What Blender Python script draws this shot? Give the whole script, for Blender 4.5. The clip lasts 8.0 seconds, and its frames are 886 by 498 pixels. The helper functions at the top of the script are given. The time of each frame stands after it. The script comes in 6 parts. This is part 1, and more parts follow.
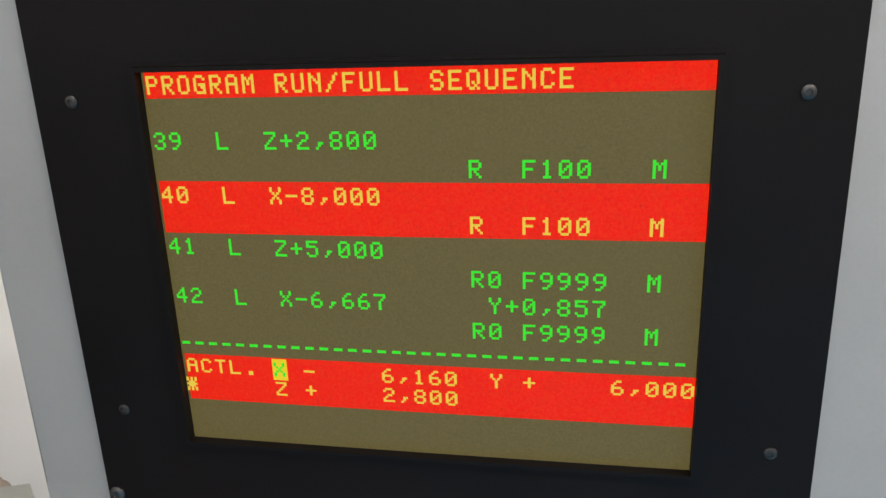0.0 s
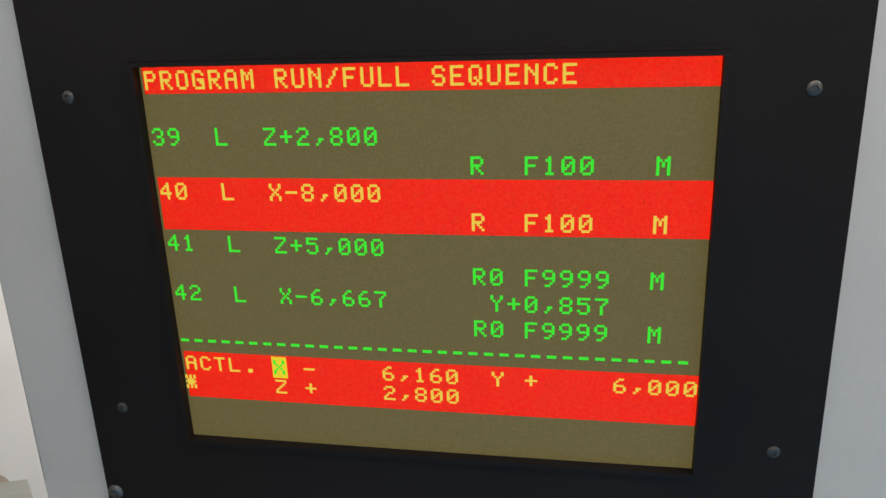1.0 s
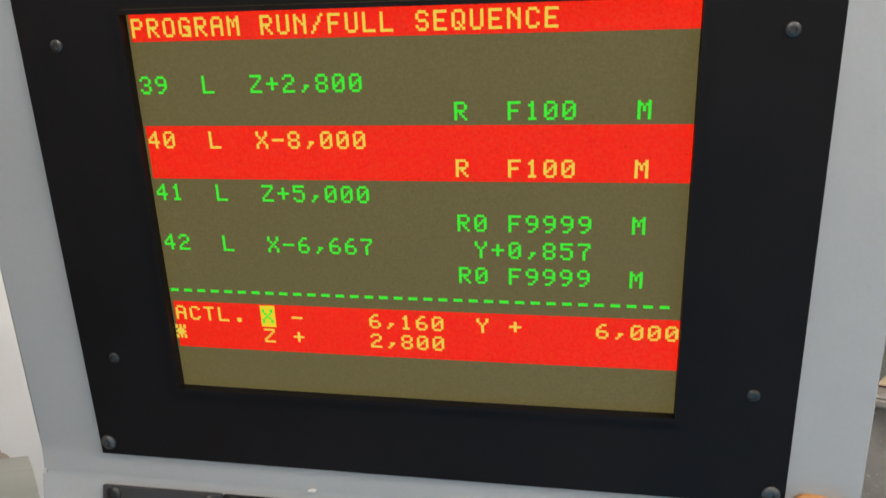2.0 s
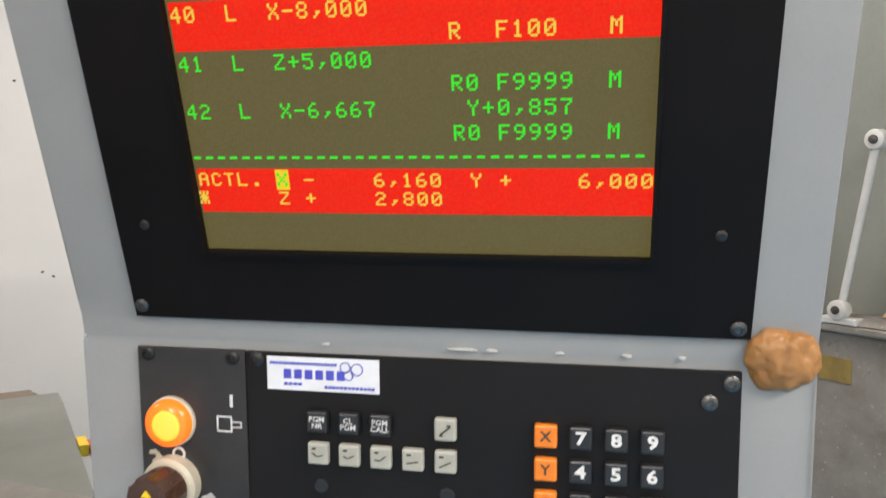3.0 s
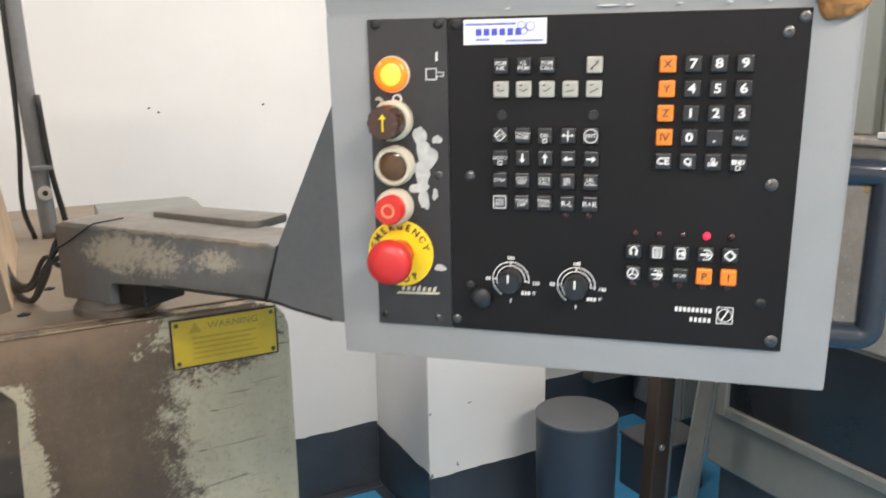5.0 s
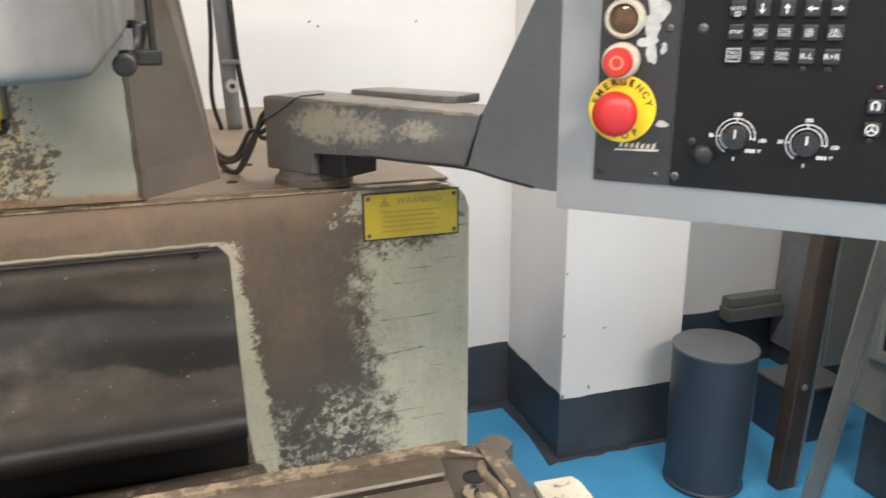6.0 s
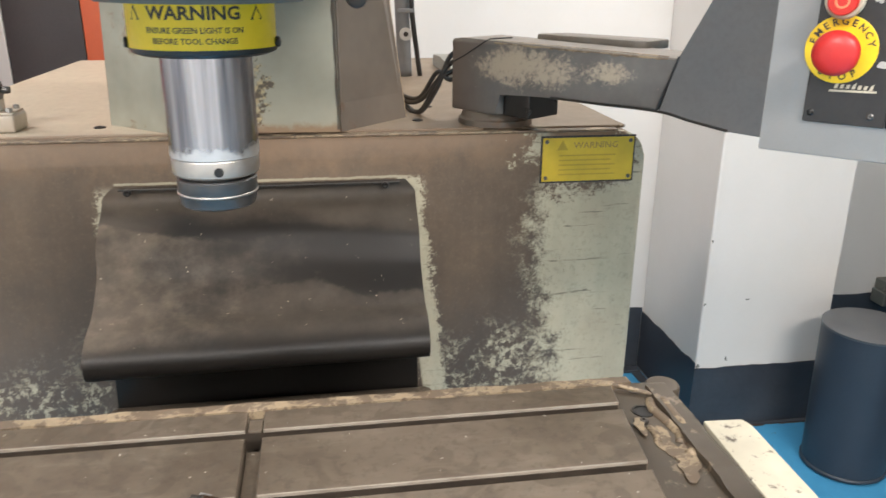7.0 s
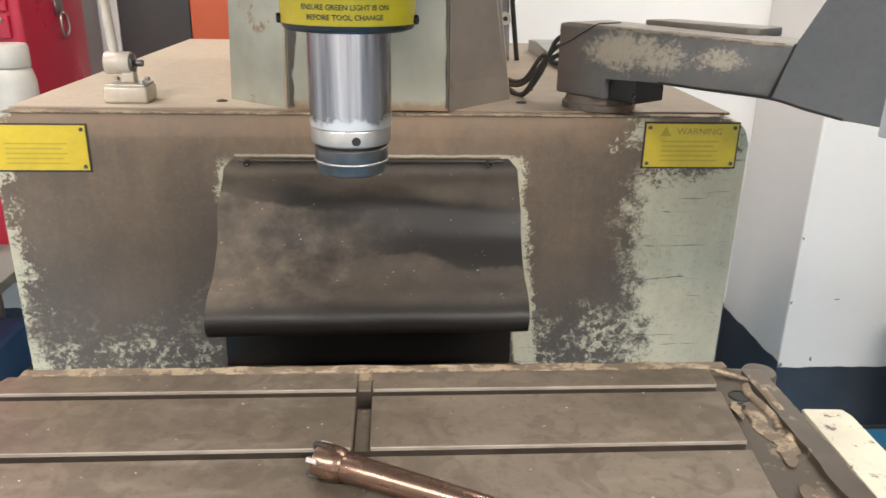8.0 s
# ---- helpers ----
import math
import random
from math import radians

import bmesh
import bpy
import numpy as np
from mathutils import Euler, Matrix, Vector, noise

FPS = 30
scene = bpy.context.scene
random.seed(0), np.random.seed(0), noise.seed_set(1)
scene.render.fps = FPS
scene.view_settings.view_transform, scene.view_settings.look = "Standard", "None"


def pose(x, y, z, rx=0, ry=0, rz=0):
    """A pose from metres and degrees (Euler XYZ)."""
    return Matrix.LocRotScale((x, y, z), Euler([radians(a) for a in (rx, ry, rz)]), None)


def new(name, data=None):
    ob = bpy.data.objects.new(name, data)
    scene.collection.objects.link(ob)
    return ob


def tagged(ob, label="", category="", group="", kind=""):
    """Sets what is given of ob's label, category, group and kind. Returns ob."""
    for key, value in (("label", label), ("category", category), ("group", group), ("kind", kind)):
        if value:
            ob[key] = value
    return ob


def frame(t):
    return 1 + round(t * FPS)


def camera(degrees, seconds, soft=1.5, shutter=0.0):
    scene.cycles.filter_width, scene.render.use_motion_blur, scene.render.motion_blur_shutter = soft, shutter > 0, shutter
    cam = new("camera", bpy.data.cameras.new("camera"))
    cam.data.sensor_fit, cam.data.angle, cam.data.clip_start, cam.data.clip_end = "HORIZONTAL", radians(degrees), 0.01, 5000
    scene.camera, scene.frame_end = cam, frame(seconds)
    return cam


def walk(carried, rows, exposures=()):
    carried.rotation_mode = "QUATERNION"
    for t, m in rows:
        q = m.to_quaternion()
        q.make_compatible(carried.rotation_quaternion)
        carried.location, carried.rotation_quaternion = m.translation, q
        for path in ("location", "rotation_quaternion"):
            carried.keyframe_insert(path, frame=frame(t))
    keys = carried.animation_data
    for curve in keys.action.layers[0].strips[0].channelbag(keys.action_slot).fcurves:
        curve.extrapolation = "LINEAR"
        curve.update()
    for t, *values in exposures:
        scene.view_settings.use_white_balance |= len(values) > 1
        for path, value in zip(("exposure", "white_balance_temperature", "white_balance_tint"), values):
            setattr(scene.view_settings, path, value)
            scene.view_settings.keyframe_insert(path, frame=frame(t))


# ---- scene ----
cam = camera(59.46, 8.0, shutter=0.3)
PATH = [
    (0, 0.4996, 0.0295, 2.0009, 89.90, -0.42, -31.75),
    (0.5, 0.4995, 0.0316, 2.0014, 89.75, -0.42, -31.86),
    (1, 0.4996, 0.0331, 2.0018, 89.54, -0.45, -31.95),
    (1.2, 0.5010, 0.0325, 2.0016, 89.44, -0.51, -31.90),
    (2.3, 0.5071, 0.0139, 1.9691, 88.01, -0.24, -31.56),
    (2.5, 0.5123, 0.0021, 1.9584, 87.55, -0.08, -30.82),
    (3, 0.4893, -0.0155, 1.9295, 85.87, 0.47, -30.86),
    (3.5, 0.4498, -0.0448, 1.8932, 83.86, 1.12, -30.96),
    (4, 0.4080, -0.0885, 1.8637, 81.67, 1.48, -30.90),
    (4.2, 0.3862, -0.1053, 1.8503, 80.79, 1.56, -30.70),
    (5.3, 0.2672, -0.1736, 1.7569, 76.00, 0.78, -25.09),
    (5.5, 0.2451, -0.1745, 1.7394, 75.15, 0.65, -23.30),
    (6, 0.1884, -0.1705, 1.7056, 73.23, 0.26, -18.37),
    (6.3, 0.1524, -0.1777, 1.6926, 72.40, -0.04, -15.23),
    (6.5, 0.1313, -0.1846, 1.6879, 71.78, -0.08, -13.28),
    (7, 0.0909, -0.2063, 1.6799, 70.74, -0.43, -8.96),
    (7.5, 0.0623, -0.2279, 1.6761, 70.12, -0.77, -5.73),
    (8, 0.0391, -0.2407, 1.6759, 69.78, -1.05, -3.29),
]
EXPOSURES = [(0, -0.40), (2.5, -0.33), (3.5, -0.26), (4.2, -0.13), (5.5, 0.11), (6.5, 0.20), (8, 0.24)]
walk(cam, [(row[0], pose(*row[1:])) for row in PATH], EXPOSURES)

# ---- world and light ----
world = bpy.data.worlds.new("world")
scene.world = world
world.use_nodes = True
world.node_tree.nodes["Background"].inputs[0].default_value = (0.75, 0.85, 1.0, 1)
world.node_tree.nodes["Background"].inputs[1].default_value = 0.15

LAMP_ROWS = [(-1.5, -1.5, 130.0), (1.2, -1.5, 130.0), (-1.6, 1.5, 40.0), (1.3, 1.5, 40.0)]
for lx, ly, watts in LAMP_ROWS:
    ld = bpy.data.lights.new("tube_light", "AREA")
    ld.shape, ld.size, ld.size_y = "RECTANGLE", 1.5, 0.3
    ld.energy = watts
    ld.color = (1.0, 0.918, 0.862)
    lo = new("tube_light", ld)
    lo.matrix_world = pose(lx, ly, 3.13, 0, 0, 0)


# ---- small builders ----
def part(name, bm, material, parent=None, label="", smooth=False, auto=None):
    me = bpy.data.meshes.new(name)
    bmesh.ops.recalc_face_normals(bm, faces=bm.faces[:])
    bm.to_mesh(me)
    bm.free()
    if smooth:
        me.polygons.foreach_set("use_smooth", [True] * len(me.polygons))
        if auto:
            me.set_sharp_from_angle(angle=radians(auto))
    if material:
        me.materials.append(material)
    ob = new(name, me)
    if parent:
        ob.parent = parent
    if label:
        tagged(ob, label)
    return ob


def thing(name, m, label, category, group="", kind=""):
    ob = new(name)
    ob.empty_display_size = 0.05
    ob.matrix_world = m
    return tagged(ob, label, category, group, kind)


def box(x0, x1, y0, y1, z0, z1, bevel=0.0, seg=2, bm=None):
    out = bm or bmesh.new()
    r = bmesh.ops.create_cube(out, size=1.0)
    vs = r["verts"]
    for v in vs:
        v.co = Vector((x0 + (v.co.x + .5) * (x1 - x0), y0 + (v.co.y + .5) * (y1 - y0), z0 + (v.co.z + .5) * (z1 - z0)))
    if bevel:
        es = {e for v in vs for e in v.link_edges}
        bmesh.ops.bevel(out, geom=list(es), offset=bevel, segments=seg, affect="EDGES", profile=0.5)
    return out


def cyl(r, h, seg=32, bevel=0.0, r2=None, axis="z", at=(0, 0, 0), bm=None):
    """A cylinder or cone from z 0 to h, turned so that its axis runs along x, -y or z, then moved."""
    out = bm or bmesh.new()
    res = bmesh.ops.create_cone(out, cap_ends=True, segments=seg, radius1=r, radius2=r if r2 is None else r2, depth=h)
    vs = res["verts"]
    bmesh.ops.translate(out, verts=vs, vec=(0, 0, h / 2))
    if bevel:
        es = [e for e in {e for v in vs for e in v.link_edges} if abs(e.verts[0].co.z - e.verts[1].co.z) < 1e-6]
        nv = bmesh.ops.bevel(out, geom=es, offset=bevel, segments=2, affect="EDGES", profile=0.5)
        vs = list(set(nv["verts"]) | {v for v in vs if v.is_valid})
    if axis == "y":
        bmesh.ops.rotate(out, verts=vs, cent=(0, 0, 0), matrix=Matrix.Rotation(radians(90), 3, "X"))
    if axis == "x":
        bmesh.ops.rotate(out, verts=vs, cent=(0, 0, 0), matrix=Matrix.Rotation(radians(90), 3, "Y"))
    bmesh.ops.translate(out, verts=vs, vec=at)
    return out


def lathe(profile, seg=40, bm=None):
    """A turned body from (radius, z) pairs."""
    out = bm or bmesh.new()
    rings = []
    for r, z in profile:
        rings.append([out.verts.new((r * math.cos(2 * math.pi * i / seg), r * math.sin(2 * math.pi * i / seg), z)) for i in range(seg)])
    for a, b in zip(rings, rings[1:]):
        for i in range(seg):
            out.faces.new((a[i], a[(i + 1) % seg], b[(i + 1) % seg], b[i]))
    out.faces.new(rings[0])
    out.faces.new(rings[-1])
    return out


def prism(outline, d0, d1, plane="xz", bevel=0.0, bm=None, seg=2):
    """A flat outline pushed through from d0 to d1 along the axis that the plane leaves over."""
    out = bm or bmesh.new()
    put = {"xz": lambda a, b, d: (a, d, b), "xy": lambda a, b, d: (a, b, d), "yz": lambda a, b, d: (d, a, b)}[plane]
    lo = [out.verts.new(put(a, b, d0)) for a, b in outline]
    hi = [out.verts.new(put(a, b, d1)) for a, b in outline]
    n = len(outline)
    fs = [out.faces.new(lo), out.faces.new(hi[::-1])]
    for i in range(n):
        fs.append(out.faces.new((lo[i], hi[i], hi[(i + 1) % n], lo[(i + 1) % n])))
    if bevel:
        es = {e for f in fs for e in f.edges}
        bmesh.ops.bevel(out, geom=list(es), offset=bevel, segments=seg, affect="EDGES", profile=0.5)
    return out


def tube(points, r, seg=10, bm=None, caps=True):
    out = bm or bmesh.new()
    pts = [Vector(p) for p in points]
    rings = []
    for i, p in enumerate(pts):
        d = (pts[min(i + 1, len(pts) - 1)] - pts[max(i - 1, 0)]).normalized()
        a = d.orthogonal().normalized() if i == 0 else (side - side.dot(d) * d).normalized()
        side = a
        b = d.cross(a)
        rings.append([out.verts.new(p + r * (math.cos(2 * math.pi * k / seg) * a + math.sin(2 * math.pi * k / seg) * b)) for k in range(seg)])
    for a, b in zip(rings, rings[1:]):
        for k in range(seg):
            out.faces.new((a[k], a[(k + 1) % seg], b[(k + 1) % seg], b[k]))
    if caps:
        out.faces.new(rings[0])
        out.faces.new(rings[-1])
    return out


def lathe_flat(r0, r1, h, at, seg=28):
    """A flat ring with a hole, facing -y."""
    out = bmesh.new()
    rr = []
    for i in range(seg):
        c, s_ = math.cos(2 * math.pi * i / seg), math.sin(2 * math.pi * i / seg)
        rr.append([out.verts.new((at[0] + r * c, at[1] - d, at[2] + r * s_)) for r, d in ((r0, 0), (r1, 0), (r1, h), (r0, h))])
    for i in range(seg):
        a, b = rr[i], rr[(i + 1) % seg]
        for k in range(4):
            out.faces.new((a[k], a[(k + 1) % 4], b[(k + 1) % 4], b[k]))
    return out


def smooth_path(ctrl, n=24):
    """Points on a smooth curve through the control points."""
    c = [Vector(p) for p in ctrl]
    c = [2 * c[0] - c[1]] + c + [2 * c[-1] - c[-2]]
    out = []
    m = len(c) - 3
    for i in range(m):
        for k in range(n // m + 1):
            t = k / (n // m + 1)
            p0, p1, p2, p3 = c[i:i + 4]
            out.append(0.5 * ((2 * p1) + (p2 - p0) * t + (2 * p0 - 5 * p1 + 4 * p2 - p3) * t * t + (3 * p1 - p0 - 3 * p2 + p3) * t ** 3))
    out.append(c[-2])
    return out


def lettering(text, size, at, depth=0.0002, face="-y", turn=0.0, bold=0.0, stretch=1.0):
    """Letters of the built-in font as a bmesh, centred on at and facing -y (upright) or +z (lying)."""
    cu = bpy.data.curves.new("letters", "FONT")
    cu.body, cu.size, cu.align_x, cu.align_y, cu.extrude, cu.offset = text, size, "CENTER", "CENTER", depth, bold
    cu.resolution_u = 2
    ob = bpy.data.objects.new("letters", cu)
    scene.collection.objects.link(ob)
    dg = bpy.context.evaluated_depsgraph_get()
    me = bpy.data.meshes.new_from_object(ob.evaluated_get(dg))
    out = bmesh.new()
    out.from_mesh(me)
    bpy.data.objects.remove(ob)
    bpy.data.curves.remove(cu)
    bpy.data.meshes.remove(me)
    m = Matrix.Translation(at) @ (Matrix.Rotation(radians(90), 4, "X") if face == "-y" else Matrix.Identity(4)) @ Matrix.Rotation(radians(turn), 4, "Z") @ Matrix.Diagonal((stretch, 1, 1, 1))
    bmesh.ops.transform(out, matrix=m, verts=out.verts[:])
    return out


def blot(cx, cz, rx, rz, y0, y1, seed, n=22, rough=0.35):
    """A thin patch with an uneven outline on a wall that faces -y."""
    rnd = random.Random(seed)
    ph = [rnd.uniform(0, 6.3) for _ in range(4)]
    pts = []
    for i in range(n):
        a = 2 * math.pi * i / n
        k = 1 + rough * (0.5 * math.sin(2 * a + ph[0]) + 0.4 * math.sin(3 * a + ph[1]) + 0.3 * math.sin(5 * a + ph[2]))
        pts.append((cx + rx * k * math.cos(a), cz + rz * k * math.sin(a)))
    return prism(pts, y0, y1, "xz")


# ---- materials ----
def material(name):
    m = bpy.data.materials.new(name)
    m.use_nodes = True
    nt = m.node_tree
    return m, nt, nt.nodes["Principled BSDF"]


def add(nt, kind, **sockets):
    n = nt.nodes.new(kind)
    for k, v in sockets.items():
        if k in n.inputs:
            n.inputs[k].default_value = v
    return n


def noise_node(nt, scale, detail=4.0, rough=0.55, stretch=(1, 1, 1), distort=0.0, vec=None):
    mp = add(nt, "ShaderNodeMapping")
    mp.inputs["Scale"].default_value = stretch
    if vec is None:
        vec = add(nt, "ShaderNodeTexCoord").outputs["Object"]
    nt.links.new(vec, mp.inputs["Vector"])
    n = add(nt, "ShaderNodeTexNoise", Scale=scale, Detail=detail, Roughness=rough, Distortion=distort)
    nt.links.new(mp.outputs[0], n.inputs["Vector"])
    return n.outputs["Fac"]


def ramp(nt, src, lo, hi, c0=(0, 0, 0, 1), c1=(1, 1, 1, 1)):
    r = add(nt, "ShaderNodeValToRGB")
    r.color_ramp.elements[0].position, r.color_ramp.elements[1].position = lo, hi
    r.color_ramp.elements[0].color, r.color_ramp.elements[1].color = c0, c1
    nt.links.new(src, r.inputs[0])
    return r.outputs[0]


def mix(nt, fac, a, b):
    n = add(nt, "ShaderNodeMix")
    n.data_type = "RGBA"
    for sock, v in ((n.inputs["Factor"], fac), (n.inputs[6], a), (n.inputs[7], b)):
        if isinstance(v, (float, int)):
            sock.default_value = v
        elif isinstance(v, tuple):
            sock.default_value = (*v, 1) if len(v) == 3 else v
        else:
            nt.links.new(v, sock)
    return n.outputs[2]


def calc(nt, op, a, b=0.0, clamp=False):
    n = add(nt, "ShaderNodeMath")
    n.operation, n.use_clamp = op, clamp
    for i, v in enumerate((a, b)):
        if isinstance(v, (float, int)):
            n.inputs[i].default_value = v
        else:
            nt.links.new(v, n.inputs[i])
    return n.outputs[0]


def bump(nt, bsdf, src, strength, dist=0.001):
    b = add(nt, "ShaderNodeBump", Strength=strength, Distance=dist)
    nt.links.new(src, b.inputs["Height"])
    nt.links.new(b.outputs[0], bsdf.inputs["Normal"])


def surf(name, c0, c1, scale=8.0, rough=0.5, spread=0.12, metal=0.0, relief=0.15, grain=120.0, stretch=(1, 1, 1), speck=None, speck_scale=60.0, speck_at=0.72, gmix=0.3):
    """A surface with broad blotches, fine grain, uneven gloss and, where given, specks of a second colour."""
    m, nt, p = material(name)
    broad = noise_node(nt, scale, 5, 0.6, stretch)
    fine = noise_node(nt, grain, 3, 0.6, stretch)
    col = mix(nt, ramp(nt, broad, 0.3, 0.7), c0, c1)
    dark = tuple(0.75 * v for v in c0)
    col = mix(nt, calc(nt, "MULTIPLY", ramp(nt, fine, 0.45, 0.75), gmix), col, dark)
    if speck:
        s = noise_node(nt, speck_scale, 4, 0.7)
        col = mix(nt, ramp(nt, s, speck_at, speck_at + 0.03), col, speck)
    nt.links.new(col, p.inputs["Base Color"])
    r = calc(nt, "ADD", calc(nt, "MULTIPLY", calc(nt, "SUBTRACT", broad, 0.5), spread * 2), rough, True)
    nt.links.new(r, p.inputs["Roughness"])
    p.inputs["Metallic"].default_value = metal
    if relief:
        bump(nt, p, fine, relief, 0.0006)
    return m


def glow(name, color, strength, base=(0.02, 0.02, 0.02), rough=0.35, grain=0.0):
    m, nt, p = material(name)
    if grain:
        g = noise_node(nt, 900, 2, 0.6)
        k = calc(nt, "ADD", 1.0, calc(nt, "MULTIPLY", calc(nt, "SUBTRACT", g, 0.5), grain * 4))
        nt.links.new(calc(nt, "MULTIPLY", k, strength), p.inputs["Emission Strength"])
    p.inputs["Base Color"].default_value = (*base, 1)
    p.inputs["Roughness"].default_value = rough
    p.inputs["Emission Color"].default_value = (*color, 1)
    p.inputs["Emission Strength"].default_value = strength
    return m


def axes(nt):
    s = add(nt, "ShaderNodeSeparateXYZ")
    nt.links.new(add(nt, "ShaderNodeTexCoord").outputs["Object"], s.inputs[0])
    return s.outputs


def step(nt, v, lo, hi):
    n = add(nt, "ShaderNodeMapRange")
    n.interpolation_type = "SMOOTHSTEP"
    n.inputs["From Min"].default_value, n.inputs["From Max"].default_value = lo, hi
    nt.links.new(v, n.inputs["Value"])
    return n.outputs[0]


def casting_paint():
    """Pale green machine paint, worn through to bare grey filler and caked with brown oily grime."""
    m, nt, p = material("worn_machine_paint")
    x, y, z = axes(nt)
    big = noise_node(nt, 5, 6, 0.65)
    mid = noise_node(nt, 22, 14, 0.78)
    chip = noise_node(nt, 95, 9, 0.78)
    fine = noise_node(nt, 260, 3, 0.6)
    speckle0 = noise_node(nt, 170, 8, 0.8)
    vert = noise_node(nt, 9, 5, 0.6, (2.2, 1, 0.5))
    grime = mix(nt, ramp(nt, big, 0.35, 0.68), (0.088, 0.064, 0.044), (0.158, 0.113, 0.074))
    grime = mix(nt, calc(nt, "MULTIPLY", ramp(nt, chip, 0.5, 0.8), 0.35), grime, (0.25, 0.18, 0.115))
    lower = step(nt, calc(nt, "ADD", z, calc(nt, "MULTIPLY", calc(nt, "SUBTRACT", big, 0.5), 0.3)), 1.36, 1.12)
    grime = mix(nt, calc(nt, "MULTIPLY", lower, 0.75), grime, (0.074, 0.061, 0.049))
    rust = step(nt, calc(nt, "ADD", z, calc(nt, "MULTIPLY", calc(nt, "SUBTRACT", mid, 0.5), 0.16)), 1.385, 1.45)
    drip = noise_node(nt, 26, 6, 0.65, (1, 1, 0.12))
    grime = mix(nt, calc(nt, "MULTIPLY", ramp(nt, drip, 0.45, 0.7), 0.35), grime, (0.06, 0.048, 0.038))
    grime = mix(nt, calc(nt, "MULTIPLY", ramp(nt, speckle0, 0.56, 0.7), 0.3), grime, (0.30, 0.23, 0.16))
    grime = mix(nt, calc(nt, "MULTIPLY", rust, 0.55), grime, (0.235, 0.150, 0.088))
    paint = mix(nt, ramp(nt, vert, 0.3, 0.75), (0.51, 0.475, 0.35), (0.41, 0.39, 0.285))
    film_ = calc(nt, "MULTIPLY", ramp(nt, big, 0.4, 0.7), 0.45)
    paint = mix(nt, film_, paint, (0.27, 0.215, 0.15))
    stain = calc(nt, "MULTIPLY", ramp(nt, chip, 0.52, 0.7), 0.55)
    paint = mix(nt, stain, paint, (0.2, 0.17, 0.12))
    # scratches running across the pale area
    mp = add(nt, "ShaderNodeMapping")
    mp.inputs["Rotation"].default_value = (0, radians(13), 0)
    mp.inputs["Scale"].default_value = (3.5, 1, 60)
    nt.links.new(add(nt, "ShaderNodeTexCoord").outputs["Object"], mp.inputs["Vector"])
    sc = add(nt, "ShaderNodeTexNoise", Scale=1.6, Detail=3.0, Roughness=0.75, Distortion=0.25)
    nt.links.new(mp.outputs[0], sc.inputs["Vector"])
    scratch = calc(nt, "MULTIPLY", ramp(nt, sc.outputs["Fac"], 0.64, 0.67), ramp(nt, mid, 0.4, 0.55))
    paint = mix(nt, calc(nt, "MULTIPLY", scratch, 0.8), paint, (0.09, 0.075, 0.055))
    # where the pale paint still shows: the outer thirds and narrow strips beside the apron
    speckle = noise_node(nt, 150, 9, 0.8)
    wob = calc(nt, "ADD", calc(nt, "MULTIPLY", calc(nt, "SUBTRACT", mid, 0.5), 0.26), calc(nt, "MULTIPLY", calc(nt, "SUBTRACT", speckle, 0.5), 0.16))
    wob2 = calc(nt, "MULTIPLY", calc(nt, "SUBTRACT", big, 0.5), 0.3)
    slope = calc(nt, "MULTIPLY", calc(nt, "SUBTRACT", z, 1.25), 0.12)
    edge = calc(nt, "ADD", calc(nt, "ADD", x, wob), calc(nt, "ADD", slope, calc(nt, "MULTIPLY", wob2, 0.35)))
    right = step(nt, edge, 0.405, 0.45)
    notlab = step(nt, calc(nt, "ADD", z, calc(nt, "MULTIPLY", wob, 0.9)), 1.375, 1.355)
    corner = calc(nt, "MULTIPLY", step(nt, calc(nt, "ADD", x, wob), 0.4, 0.41), step(nt, calc(nt, "ADD", z, wob), 1.41, 1.43))
    corner = calc(nt, "MULTIPLY", corner, step(nt, x, 0.46, 0.43))
    far = step(nt, calc(nt, "ADD", x, wob), 0.575, 0.59)
    left = step(nt, calc(nt, "ADD", x, calc(nt, "MULTIPLY", wob, 1.0)), -0.558, -0.566)
    lowl = calc(nt, "MULTIPLY", step(nt, calc(nt, "ADD", z, wob2), 1.15, 1.06), calc(nt, "MULTIPLY", ramp(nt, mid, 0.47, 0.53), ramp(nt, chip, 0.50, 0.54)))
    strip_r = calc(nt, "SUBTRACT", x, calc(nt, "MULTIPLY", calc(nt, "SUBTRACT", 1.36, z), 0.11))
    strip = calc(nt, "MULTIPLY", step(nt, strip_r, 0.205, 0.21), step(nt, calc(nt, "ADD", strip_r, calc(nt, "MULTIPLY", wob, 0.36)), 0.247, 0.244))
    strip = calc(nt, "MULTIPLY", strip, step(nt, calc(nt, "ADD", z, calc(nt, "MULTIPLY", wob, 0.2)), 1.393, 1.385))
    strip_l = calc(nt, "MULTIPLY", step(nt, calc(nt, "ADD", x, calc(nt, "MULTIPLY", wob, 0.35)), -0.2395, -0.2355), step(nt, x, -0.212, -0.216))
    strip_l = calc(nt, "MULTIPLY", strip_l, step(nt, z, 1.39, 1.37))
    mask = calc(nt, "MAXIMUM", calc(nt, "MULTIPLY", right, notlab), calc(nt, "MAXIMUM", calc(nt, "MAXIMUM", far, left), calc(nt, "MAXIMUM", calc(nt, "MAXIMUM", lowl, corner), calc(nt, "MAXIMUM", strip, strip_l))))
    rim_line = calc(nt, "MULTIPLY", step(nt, calc(nt, "ADD", z, calc(nt, "MULTIPLY", wob, 0.03)), 1.3868, 1.3878), step(nt, calc(nt, "ADD", z, calc(nt, "MULTIPLY", wob, 0.03)), 1.3918, 1.3906))
